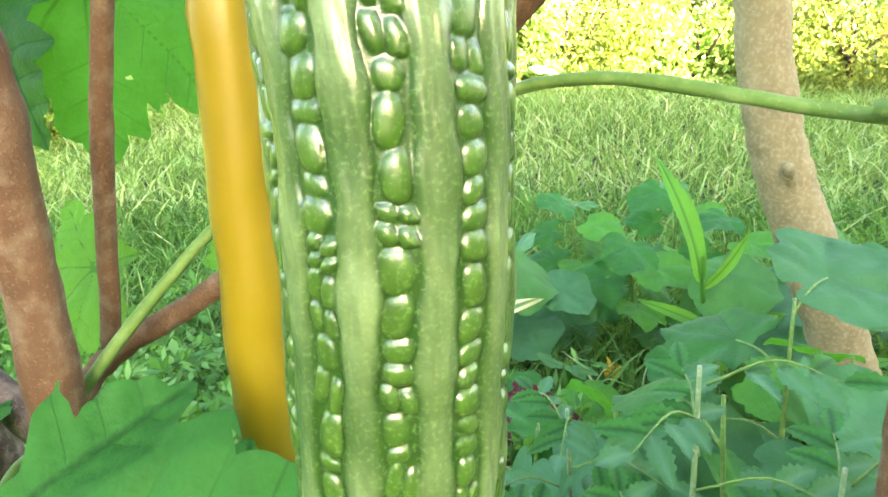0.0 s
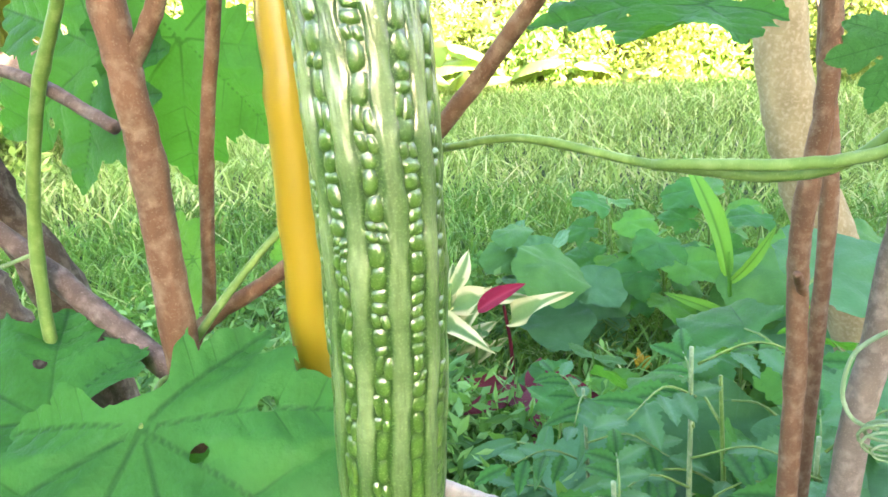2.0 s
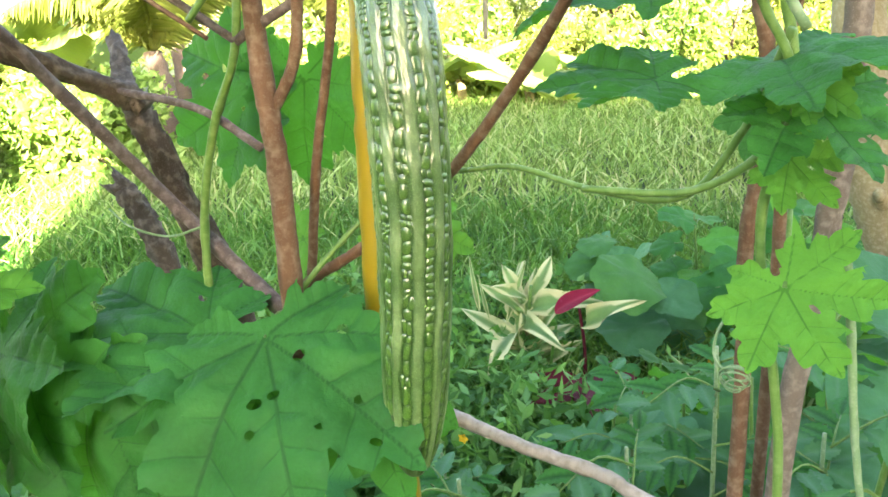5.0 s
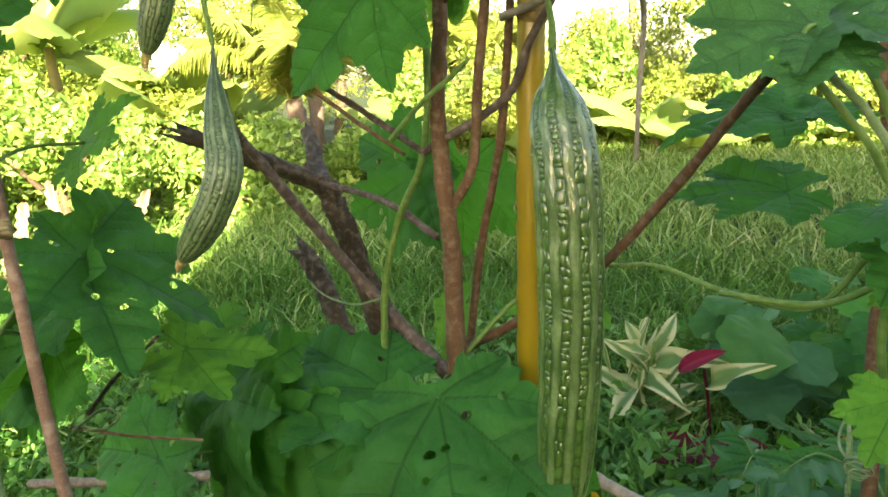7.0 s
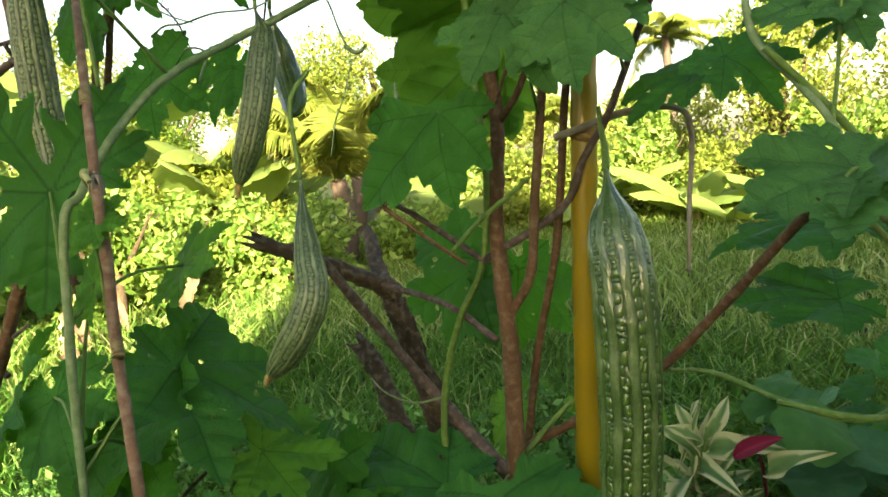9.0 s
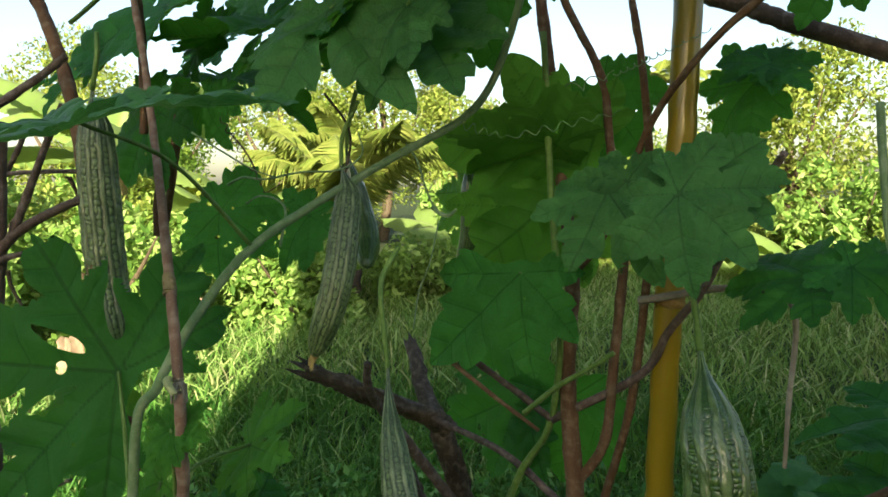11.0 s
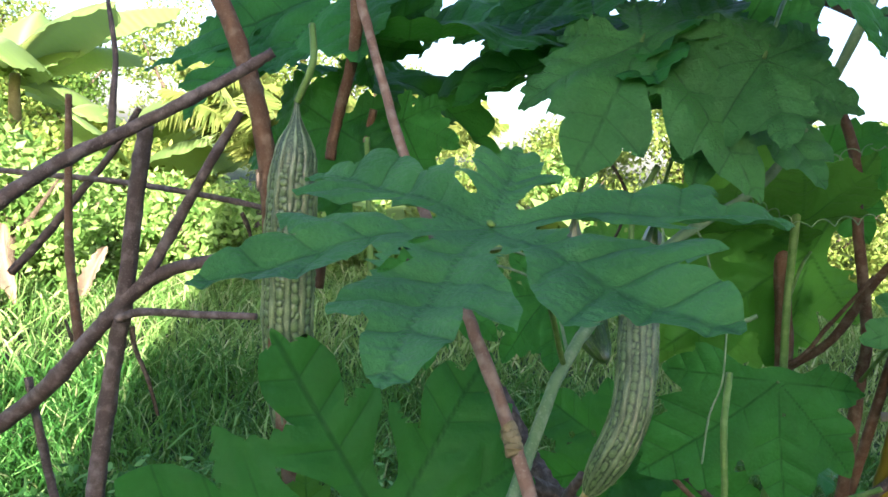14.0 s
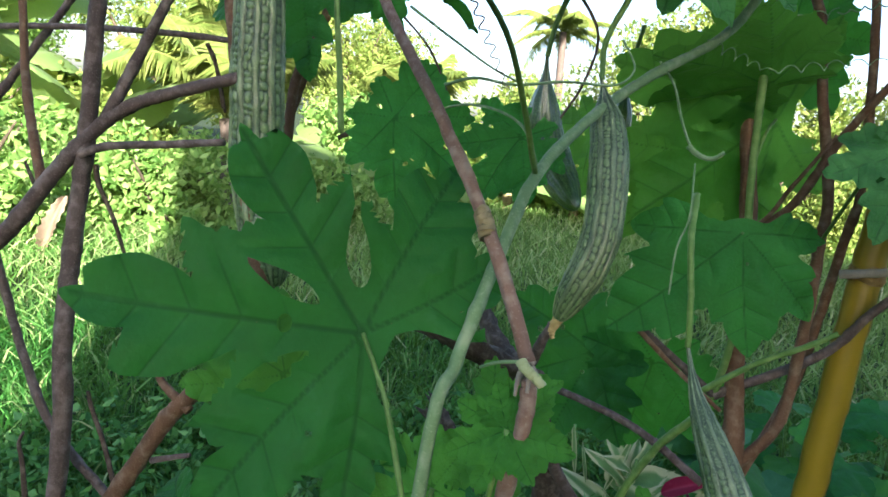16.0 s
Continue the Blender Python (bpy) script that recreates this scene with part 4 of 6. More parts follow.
# lower leaves in front of the stump
leaf(vine, (-0.144, 0.178, 0.671), (-0.050, 0.068, 0.585), (0.13, -0.58, 0.80), DROOPING, from_=(-0.175, 0.262, 0.655))
leaf(vine, (-0.075, 0.20, 0.640), (-0.015, 0.14, 0.565), (0.5, -0.8, 0.4), 4)
leaf(vine, (-0.225, 0.20, 0.658), (-0.36, 0.12, 0.662), (0.0, -0.35, 1), 2, from_=(-0.26, 0.25, 0.62))
leaf(vine, (-0.37, 0.13, 0.655), (-0.275, 0.06, 0.545), (-0.2, -0.9, 0.5), 1, from_=(-0.26, 0.25, 0.60))
leaf(vine, (-0.375, 0.11, 0.655), (-0.385, 0.05, 0.53), (-0.3, -0.9, 0.4), 4)
leaf(vine, (-0.303, 0.14, 0.625), (-0.330, 0.09, 0.49), (0.1, -1, 0.4), 3, from_=(-0.26, 0.25, 0.55))
leaf(vine, (-0.20, 0.17, 0.60), (-0.16, 0.10, 0.46), (0.2, -1, 0.4), 1, from_=(-0.26, 0.25, 0.5))
leaf(vine, (-0.42, 0.05, 0.60), (-0.50, 0.0, 0.50), (0, -0.9, 0.6), 0, from_=(-0.27, 0.25, 0.5))
leaf(vine, (-0.31, 0.02, 0.755), (-0.24, 0.07, 0.743), (0.2, -0.5, 0.9), 5, M_LEAF_LIGHT)
# the wall of leaves round the stems
leaf(vine, (-0.187, 0.177, 1.066), (-0.171, 0.150, 0.972), (0.15, -0.95, 0.3), HANGING, from_=(-0.184, 0.25, 1.03))
leaf(vine, (-0.178, 0.30, 1.162), (-0.320, 0.222, 1.202), (-0.42, 0.86, 0.16), BACKLIT, M_LEAF_LIGHT, from_=(-0.190, 0.25, 1.12))
leaf(vine, (-0.19, 0.26, 1.19), (-0.275, 0.19, 1.21), (0.3, 0.8, 0.5), 2, M_LEAF_LIGHT)
leaf(vine, (-0.075, 0.15, 1.150), (-0.069, 0.13, 1.093), (0.1, -1, 0.4), 3, M_LEAF_BLUE)
leaf(vine, (-0.032, 0.14, 1.140), (0.042, 0.13, 1.100), (0, -0.9, 0.6), 1, M_LEAF_BLUE)
leaf(vine, (-0.09, 0.145, 1.142), (-0.035, 0.115, 1.083), (0.1, -0.8, 0.6), 3, M_LEAF_BLUE, from_=(-0.124, 0.27, 1.06), wide=1.1)
leaf(vine, (-0.013, 0.17, 1.155), (0.034, 0.15, 1.115), (0, -0.7, 0.8), 0, M_LEAF_BLUE, from_=(-0.02, 0.24, 1.09))
leaf(vine, (-0.264, 0.46, 0.862), (-0.283, 0.48, 0.73), (0.1, -1, 0.3), 2)
leaf(vine, (-0.34, 0.46, 0.856), (-0.48, 0.46, 0.785), (0.1, -1, 0.4), 0)
leaf(vine, (-0.13, 0.44, 0.70), (-0.08, 0.42, 0.63), (0.1, -0.6, 0.7), 3, M_LEAF_LIGHT)
leaf(vine, (-0.22, 0.36, 0.70), (-0.27, 0.34, 0.65), (0.1, -0.5, 0.8), 3, M_LEAF_LIGHT)
leaf(vine, (-0.179, 0.35, 1.25), (-0.126, 0.35, 1.18), (0, -1, 0.3), 2)
leaf(vine, (-0.357, 0.35, 1.14), (-0.354, 0.34, 1.06), (0.2, 0.8, 0.4), 0, M_LEAF_LIGHT)
leaf(vine, (-0.229, 0.30, 1.12), (-0.33, 0.28, 1.05), (0.2, 0.9, 0.5), 1, M_LEAF_LIGHT)


# right-hand vine with its stakes
side = thing("bitter_gourd_vine", "bitter gourd vine on red stakes with light lobed leaves", "vine", "vines", at=(0.23, 0.2, GROUND))
branch([(0.24, 0.23, GROUND), (0.25, 0.22, 0.3), (0.25, 0.20, 0.6), (0.225, 0.19, 0.78), (0.236, 0.17, 0.86), (0.215, 0.16, 0.95), (0.17, 0.15, 1.02), (0.12, 0.13, 1.08)], 0.0034, 0.0026, M_GREEN_STEM, knots=4, seed=31, name="stem", owner=side)
branch([(0.111, 0.22, 0.797), (0.179, 0.19, 0.804), (0.216, 0.17, 0.827), (0.235, 0.16, 0.854), (0.230, 0.15, 0.884), (0.217, 0.14, 0.909), (0.204, 0.13, 0.933), (0.15, 0.13, 1.00)], 0.0026, 0.0024, M_GREEN_STEM, seed=32, name="runner", owner=side)
branch([(0.095, 0.165, 1.20), (0.100, 0.16, 1.146), (0.109, 0.15, 1.092), (0.140, 0.14, 1.053), (0.161, 0.13, 1.025), (0.183, 0.12, 0.974), (0.205, 0.12, 0.948), (0.235, 0.13, 0.90)], 0.0028, 0.0024, M_PALE_STEM, knots=3, seed=33, name="runner", owner=side)
branch([(0.161, 0.13, 1.025), (0.163, 0.14, 1.06), (0.165, 0.15, 1.12)], 0.0016, 0.0012, M_GREEN_STEM, knots=0, seed=34, name="runner", owner=side)
leaf(side, (0.238, 0.145, 0.762), (0.268, 0.125, 0.715), (0.0, -1, 0.35), 5, M_LEAF_LIGHT, from_=(0.24, 0.19, 0.80), wide=1.1)
leaf(side, (0.236, 0.162, 0.872), (0.268, 0.15, 0.862), (0.1, -0.8, 0.6), 3, M_LEAF_LIGHT)
leaf(side, (0.239, 0.17, 0.862), (0.275, 0.12, 0.832), (0.1, -0.4, 0.9), 0, from_=(0.225, 0.19, 0.83))
leaf(side, (0.226, 0.16, 0.886), (0.29, 0.11, 0.897), (0, -0.25, 1), 1)
leaf(side, (0.236, 0.17, 0.83), (0.262, 0.16, 0.802), (0, -0.8, 0.6), 5, M_LEAF_LIGHT)
leaf(side, (0.145, 0.34, 0.864), (0.048, 0.32, 0.862), (0.05, -0.38, 1), 2, wide=0.9)
leaf(side, (0.135, 0.347, 0.935), (0.025, 0.318, 0.939), (0.05, -0.30, 1), 3, wide=0.85)
leaf(side, (0.160, 0.347, 0.935), (0.225, 0.335, 0.933), (0.05, -0.25, 1), 0, wide=0.8)
leaf(side, (0.222, 0.275, 0.842), (0.208, 0.268, 0.812), (-0.1, -1, 0.3), 4, M_LEAF_BLUE)
leaf(side, (0.178, 0.09, 0.997), (0.122, 0.052, 0.978), (0.1, -0.6, 0.8), 2, M_LEAF_BLUE, from_=(0.172, 0.08, 0.990), wide=1.2)
leaf(side, (0.185, 0.10, 1.0), (0.225, 0.05, 0.985), (0.1, -0.6, 0.8), 0, M_LEAF_BLUE)
leaf(side, (0.054, 0.19, 1.075), (-0.022, 0.19, 1.062), (0, -0.5, 0.8), 1)
leaf(side, (0.08, 0.19, 1.085), (0.13, 0.17, 1.055), (0, -0.5, 0.8), 3)
leaf(side, (0.157, 0.163, 1.113), (0.100, 0.150, 1.102), (0.1, -0.6, 0.8), 2, M_LEAF_BLUE, from_=(0.165, 0.15, 1.12))
leaf(side, (0.162, 0.163, 1.113), (0.212, 0.165, 1.090), (0.1, -0.7, 0.7), 0, M_LEAF_BLUE)
leaf(side, (0.178, 0.20, 1.106), (0.132, 0.19, 1.088), (0, -0.25, 1), 1)
leaf(side, (0.001, 0.30, 1.255), (0.04, 0.28, 1.23), (0, -0.5, 0.9), 2)
leaf(side, (0.001, 0.30, 1.255), (-0.055, 0.30, 1.265), (0, -0.6, 0.8), 1)
leaf(side, (-0.015, 0.32, 1.242), (-0.066, 0.32, 1.185), (0, -0.9, 0.5), 3)
leaf(side, (0.06, 0.24, 1.33), (0.03, 0.24, 1.27), (0, -0.9, 0.5), 0)

# leaves of the front vine: one wide leaf lies flat near the viewpoint, one faces it below
leaf(front, (-0.296, -0.176, 1.187), (-0.371, -0.258, 1.163), (-0.04, -0.35, 0.94), FLAT, M_LEAF_BLUE, from_=(-0.296, -0.045, 1.102))
leaf(front, (-0.265, -0.141, 0.994), (-0.290, -0.156, 0.981), (0.3, -0.8, 0.5), 3, M_LEAF_LIGHT, from_=(-0.278, -0.131, 0.888))
leaf(front, (-0.265, -0.141, 0.994), (-0.234, -0.136, 0.990), (0.3, -0.8, 0.5), 5, M_LEAF_LIGHT)
leaf(front, (-0.265, -0.141, 0.994), (-0.252, -0.130, 1.013), (0.3, -0.8, 0.5), 1, M_LEAF_LIGHT)
leaf(front, (-0.353, -0.123, 1.015), (-0.466, -0.212, 1.029), (0.57, -0.77, 0.28), FACING, from_=(-0.305, -0.147, 0.93))
leaf(front, (-0.307, -0.045, 0.946), (-0.245, -0.06, 0.950), (0.3, -0.8, 0.6), 5, M_LEAF_LIGHT, from_=(-0.304, -0.148, 0.92))
leaf(front, (-0.310, -0.060, 0.860), (-0.229, 0.007, 0.798), (0.1, -0.30, 0.95), 0, from_=(-0.312, -0.148, 0.80))
leaf(front, (-0.335, -0.055, 0.842), (-0.425, -0.095, 0.742), (0.0, -0.55, 0.85), 2, from_=(-0.312, -0.148, 0.80))
leaf(front, (-0.43, 0.03, 1.125), (-0.37, 0.045, 1.085), (0.1, -0.8, 0.6), 0)
leaf(front, (-0.416, -0.10, 0.970), (-0.470, -0.12, 1.0), (0.4, -0.8, 0.4), 3, M_LEAF_LIGHT)
leaf(front, (-0.47, -0.12, 0.83), (-0.56, -0.10, 0.79), (0.2, -0.8, 0.6), 1)
leaf(front, (-0.40, -0.10, 0.78), (-0.47, -0.13, 0.70), (0.3, -0.8, 0.6), 4)
leaf(front, (-0.342, 0.06, 1.122), (-0.365, 0.03, 1.075), (0.2, -0.8, 0.5), 3)

# low leaves of the front vine
leaf(front, (-0.420, -0.110, 0.835), (-0.360, -0.130, 0.785), (0.3, -0.8, 0.5), 1, from_=(-0.310, -0.148, 0.82))
leaf(front, (-0.304, -0.125, 0.945), (-0.350, -0.135, 0.925), (0.4, -0.7, 0.6), 3, M_LEAF_LIGHT, from_=(-0.310, -0.148, 0.82))
leaf(front, (-0.346, -0.080, 0.786), (-0.394, -0.100, 0.699), (0.2, -0.8, 0.6), 2, from_=(-0.310, -0.148, 0.82))

# the canopy over the supports
canopy = thing("bitter_gourd_vine", "bitter gourd canopy of overlapping dark leaves on bare twigs", "vine", "vines", at=(-0.40, 0.1, 1.30))
branch([(-0.66, 0.02, 1.33), (-0.58, 0.05, 1.375), (-0.50, 0.08, 1.36), (-0.40, 0.12, 1.395), (-0.30, 0.15, 1.375), (-0.20, 0.18, 1.405), (-0.08, 0.21, 1.39), (0.12, 0.25, 1.42)], 0.0026, 0.0020, M_GREEN_STEM, knots=6, seed=41, name="stem", owner=canopy)
leaf(canopy, (-0.526, 0.05, 1.335), (-0.655, 0.0, 1.288), (0.1, -0.6, 0.7), 0, from_=(-0.52, 0.05, 1.33))
leaf(canopy, (-0.41, 0.12, 1.318), (-0.57, 0.08, 1.310), (0, -0.35, 1), 2, from_=(-0.38, 0.12, 1.34))
leaf(canopy, (-0.30, 0.05, 1.298), (-0.215, 0.0, 1.235), (0, -0.7, 0.8), 4, M_LEAF_BLUE, from_=(-0.30, 0.15, 1.35))
leaf(canopy, (-0.226, 0.06, 1.292), (-0.250, 0.02, 1.235), (0.1, -0.9, 0.5), 3, M_LEAF_BLUE, from_=(-0.22, 0.18, 1.36))
leaf(canopy, (-0.255, 0.2, 1.335), (-0.222, 0.2, 1.26), (0, -1, 0.2), 2)
leaf(canopy, (-0.131, 0.15, 1.338), (-0.066, 0.12, 1.312), (0, -0.5, 0.9), 1, M_LEAF_BLUE, from_=(-0.12, 0.2, 1.37))
leaf(canopy, (-0.323, 0.14, 1.322), (-0.52, 0.10, 1.286), (0, -0.3, 1), 1, from_=(-0.34, 0.13, 1.34), wide=0.8)
leaf(canopy, (-0.578, 0.16, 1.282), (-0.415, 0.145, 1.266), (0, -0.25, 1), 3, wide=0.7)
leaf(canopy, (-0.247, 0.10, 1.285), (-0.178, 0.06, 1.222), (0.1, -0.7, 0.7), 0, M_LEAF_BLUE)
leaf(canopy, (-0.586, 0.02, 1.290), (-0.685, -0.02, 1.258), (0.1, -0.6, 0.8), 5)
leaf(canopy, (-0.55, 0.10, 1.30), (-0.49, 0.10, 1.34), (0, -0.9, 0.4), 2)
leaf(canopy, (-0.32, 0.10, 1.305), (-0.44, 0.06, 1.275), (0, -0.4, 0.9), 0)
leaf(canopy, (-0.315, 0.10, 1.303), (-0.21, 0.06, 1.268), (0, -0.4, 0.9), 5)
leaf(canopy, (-0.376, 0.2, 1.345), (-0.46, 0.18, 1.32), (0, -0.7, 0.7), 4)
leaf(canopy, (-0.473, 0.05, 1.235), (-0.44, 0.04, 1.19), (0.1, -0.9, 0.4), 3)
leaf(canopy, (-0.52, 0.03, 1.225), (-0.56, 0.0, 1.14), (0.1, -0.9, 0.4), 1)
rng = random.Random(77)
for q in range(17):
    u = rng.random()
    b = Vector((-0.66 + 0.78 * u, 0.02 + 0.26 * rng.random(), 1.335 + 0.10 * rng.random()))
    a = rng.uniform(0, 2 * math.pi)
    L = rng.uniform(0.07, 0.12)
    t = b + L * Vector((math.cos(a), 0.6 * math.sin(a), -0.55 * rng.random())).normalized()
    leaf(canopy, b, t, (rng.uniform(-0.4, 0.4), -0.6, 0.8), rng.randrange(6), rng.choice((M_LEAF, M_LEAF, M_LEAF_BLUE)), from_=b + Vector((rng.uniform(-0.03, 0.03), 0.02, 0.03)) if q % 2 else None)

# ---- bare twigs on the left, stakes on the right ----
twigs = thing("bare_shrub", "leafless grey shrub with crossing bare twigs", "shrub", at=(-0.60, -0.10, GROUND))
branch([(-0.66, -0.11, GROUND), (-0.64, -0.11, 0.4), (-0.595, -0.110, 0.838), (-0.591, -0.110, 0.953), (-0.596, -0.100, 1.018), (-0.592, -0.095, 1.083), (-0.590, -0.090, 1.168), (-0.585, -0.090, 1.210)], 0.0068, 0.0052, M_GREY_BARK, knots=5, seed=51, owner=twigs, name="upright_stem")
branch([(-0.744, -0.120, 0.937), (-0.648, -0.115, 1.014), (-0.613, -0.110, 1.054), (-0.597, -0.100, 1.080), (-0.581, -0.090, 1.101), (-0.562, -0.080, 1.116), (-0.526, -0.075, 1.128), (-0.489, -0.070, 1.139)], 0.0064, 0.0036, M_GREY_BARK, knots=4, seed=52, owner=twigs)
branch([(-0.581, -0.090, 1.101), (-0.568, -0.080, 1.138), (-0.551, -0.070, 1.182), (-0.532, -0.060, 1.225)], 0.0044, 0.0028, M_GREY_BARK, knots=2, seed=53, owner=twigs)
branch([(-0.591, -0.100, 1.078), (-0.572, -0.095, 1.086), (-0.523, -0.090, 1.093), (-0.484, -0.085, 1.099)], 0.0030, 0.0022, M_GREY_BARK, knots=2, seed=54, owner=twigs)
branch([(-0.613, -0.110, 1.054), (-0.637, -0.100, 1.089), (-0.658, -0.090, 1.123), (-0.676, -0.080, 1.177), (-0.693, -0.070, 1.226)], 0.0036, 0.0024, M_RED_STEM, knots=2, seed=55, owner=twigs)
branch([(-0.771, -0.060, 1.076), (-0.745, -0.050, 1.109), (-0.719, -0.040, 1.147), (-0.694, -0.030, 1.184), (-0.676, -0.020, 1.223)], 0.0038, 0.0026, M_GREY_BARK, knots=2, seed=56, owner=twigs)
branch([(-0.830, -0.050, 1.157), (-0.745, -0.050, 1.161), (-0.650, -0.050, 1.165), (-0.567, -0.050, 1.165), (-0.513, -0.050, 1.163)], 0.0026, 0.0020, M_GREY_BARK, knots=2, seed=57, owner=twigs)
branch([(-0.683, -0.100, 1.015), (-0.667, -0.100, 0.976), (-0.650, -0.100, 0.937), (-0.624, -0.100, 0.891), (-0.606, -0.090, 0.857), (-0.576, -0.080, 0.826)], 0.0030, 0.0034, M_GREY_BARK, knots=3, seed=58, owner=twigs)
branch([(-0.583, -0.100, 0.802), (-0.549, -0.095, 0.853), (-0.517, -0.090, 0.907), (-0.494, -0.088, 0.935), (-0.478, -0.086, 0.956)], 0.0066, 0.0054, M_RED_STEM, knots=3, seed=59, owner=twigs)
branch([(-0.496, -0.090, 0.921), (-0.514, -0.090, 0.930), (-0.524, -0.090, 0.938), (-0.527, -0.090, 0.950)], 0.0034, 0.0020, M_RED_STEM, knots=1, seed=60, owner=twigs)
branch([(-0.527, -0.090, 0.876), (-0.511, -0.090, 0.883), (-0.494, -0.090, 0.890)], 0.0024, 0.0016, M_GREY_BARK, knots=0, seed=64, owner=twigs)
branch([(-0.559, -0.090, 0.837), (-0.572, -0.090, 0.872), (-0.586, -0.090, 0.898), (-0.590, -0.090, 0.910)], 0.0020, 0.0014, M_DEAD, knots=1, seed=65, owner=twigs)
branch([(-0.641, -0.100, 0.804), (-0.645, -0.100, 0.840), (-0.649, -0.100, 0.855), (-0.644, -0.100, 0.866)], 0.0022, 0.0012, M_DEAD, knots=0, seed=66, owner=twigs)
branch([(-0.588, -0.090, 1.072), (-0.584, -0.090, 1.058), (-0.576, -0.085, 1.037), (-0.569, -0.080, 1.010)], 0.0020, 0.0012, M_DEAD, knots=1, seed=67, owner=twigs)
branch([(-0.508, -0.060, 1.119), (-0.517, -0.060, 1.148), (-0.524, -0.060, 1.159)], 0.0014, 0.0010, M_DEAD, knots=0, seed=68, owner=twigs)
branch([(-0.635, -0.100, 1.053), (-0.644, -0.100, 1.067)], 0.0016, 0.0009, M_DEAD, knots=0, seed=69, owner=twigs)
branch([(-0.615, -0.215, 1.120), (-0.591, -0.181, 1.159), (-0.576, -0.155, 1.184), (-0.552, -0.122, 1.210), (-0.517, -0.086, 1.245), (-0.498, -0.072, 1.263)], 0.0046, 0.0032, M_GREY_BARK, knots=4, seed=85, owner=twigs)
branch([(-0.520, -0.065, 1.159), (-0.515, -0.059, 1.141), (-0.511, -0.055, 1.116)], 0.0014, 0.0010, M_DEAD, knots=1, seed=86, owner=twigs, sides=8)
branch([(-0.567, -0.130, 1.196), (-0.570, -0.128, 1.222), (-0.580, -0.120, 1.250), (-0.596, -0.115, 1.285)], 0.0026, 0.0014, M_GREY_BARK, knots=2, seed=87, owner=twigs, sides=8)
upper = thing("support_shrub", "slender reddish stem standing by the pale gourd", "shrub", at=(-0.50, -0.06, 1.0))
branch([(-0.44, -0.06, 0.90), (-0.475, -0.065, 1.05), (-0.507, -0.06, 1.197), (-0.545, -0.054, 1.272), (-0.580, -0.05, 1.318), (-0.62, -0.05, 1.38)], 0.0066, 0.0058, M_RED_STEM, knots=3, seed=61, owner=upper)
branch([(-0.50, 0.0, 1.20), (-0.498, 0.0, 1.222), (-0.480, -0.011, 1.28), (-0.486, -0.01, 1.337), (-0.49, -0.01, 1.42)], 0.0040, 0.0040, M_RED_STEM, knots=1, seed=62, owner=upper)
branch([(-0.534, 0.040, 1.105), (-0.521, 0.040, 1.142), (-0.509, 0.040, 1.179), (-0.495, 0.040, 1.215)], 0.0042, 0.0032, M_RED_STEM, knots=1, seed=63, owner=upper)

branch([(-0.514, 0.019, 1.100), (-0.512, 0.020, 1.141), (-0.505, 0.025, 1.165), (-0.493, 0.029, 1.197), (-0.486, 0.03, 1.24)], 0.0040, 0.0030, M_RED_STEM, knots=2, seed=88, owner=upper)
branch([(-0.505, 0.075, 1.103), (-0.473, 0.093, 1.125), (-0.447, 0.107, 1.143)], 0.0022, 0.0016, M_DEAD, knots=5, seed=89, owner=upper, sides=8, rough=0.2)

stake_a = thing("red_stake", "thin crooked red-brown stick stuck upright", "stake", "stakes", at=(0.225, 0.42, GROUND))
branch([(0.235, 0.42, GROUND - 0.03), (0.232, 0.42, 0.437), (0.229, 0.42, 0.60), (0.224, 0.42, 0.705), (0.231, 0.42, 0.80), (0.228, 0.42, 0.88), (0.215, 0.42, 0.95), (0.205, 0.42, 1.15)], 0.0082, 0.0062, M_RED_STEM, knots=6, seed=71, owner=stake_a, name="shaft")
branch([(0.229, 0.418, 0.66), (0.222, 0.405, 0.675), (0.219, 0.40, 0.682)], 0.0040, 0.0028, M_RED_STEM, knots=0, seed=79, owner=stake_a, name="twig_stub")
branch([(0.228, 0.418, 0.865), (0.238, 0.40, 0.885), (0.25, 0.385, 0.93)], 0.0040, 0.0024, M_RED_STEM, knots=0, seed=80, owner=stake_a, name="twig_stub")
stake_b = thing("red_stake", "thin red-brown stick leaning beside the post", "stake", "stakes", at=(0.26, 0.45, GROUND))
branch([(0.262, 0.47, GROUND - 0.03), (0.256, 0.47, 0.45), (0.254, 0.47, 0.72), (0.240, 0.47, 0.84), (0.250, 0.47, 0.91), (0.27, 0.47, 1.05)], 0.0070, 0.0050, M_RED_STEM, knots=4, seed=72, owner=stake_b, name="shaft")
branch([(0.247, 0.468, 0.80), (0.236, 0.455, 0.818), (0.232, 0.45, 0.828)], 0.0038, 0.0026, M_RED_STEM, knots=0, seed=81, owner=stake_b, name="twig_stub")
post = thing("wooden_post", "weathered pale brown wooden post among the plants", "post", at=(0.30, 0.42, GROUND))
branch([(0.27, 0.42, GROUND - 0.03), (0.271, 0.42, 0.44), (0.283, 0.42, 0.64), (0.294, 0.42, 0.825), (0.294, 0.42, 0.93), (0.30, 0.42, 1.10)], 0.0115, 0.0105, M_POST, knots=1, seed=73, owner=post, name="shaft", sides=16)
trunk = thing("leaning_trunk", "pale tan leaning tree trunk behind the bed", "tree trunk", at=(0.88, 1.84, GROUND))
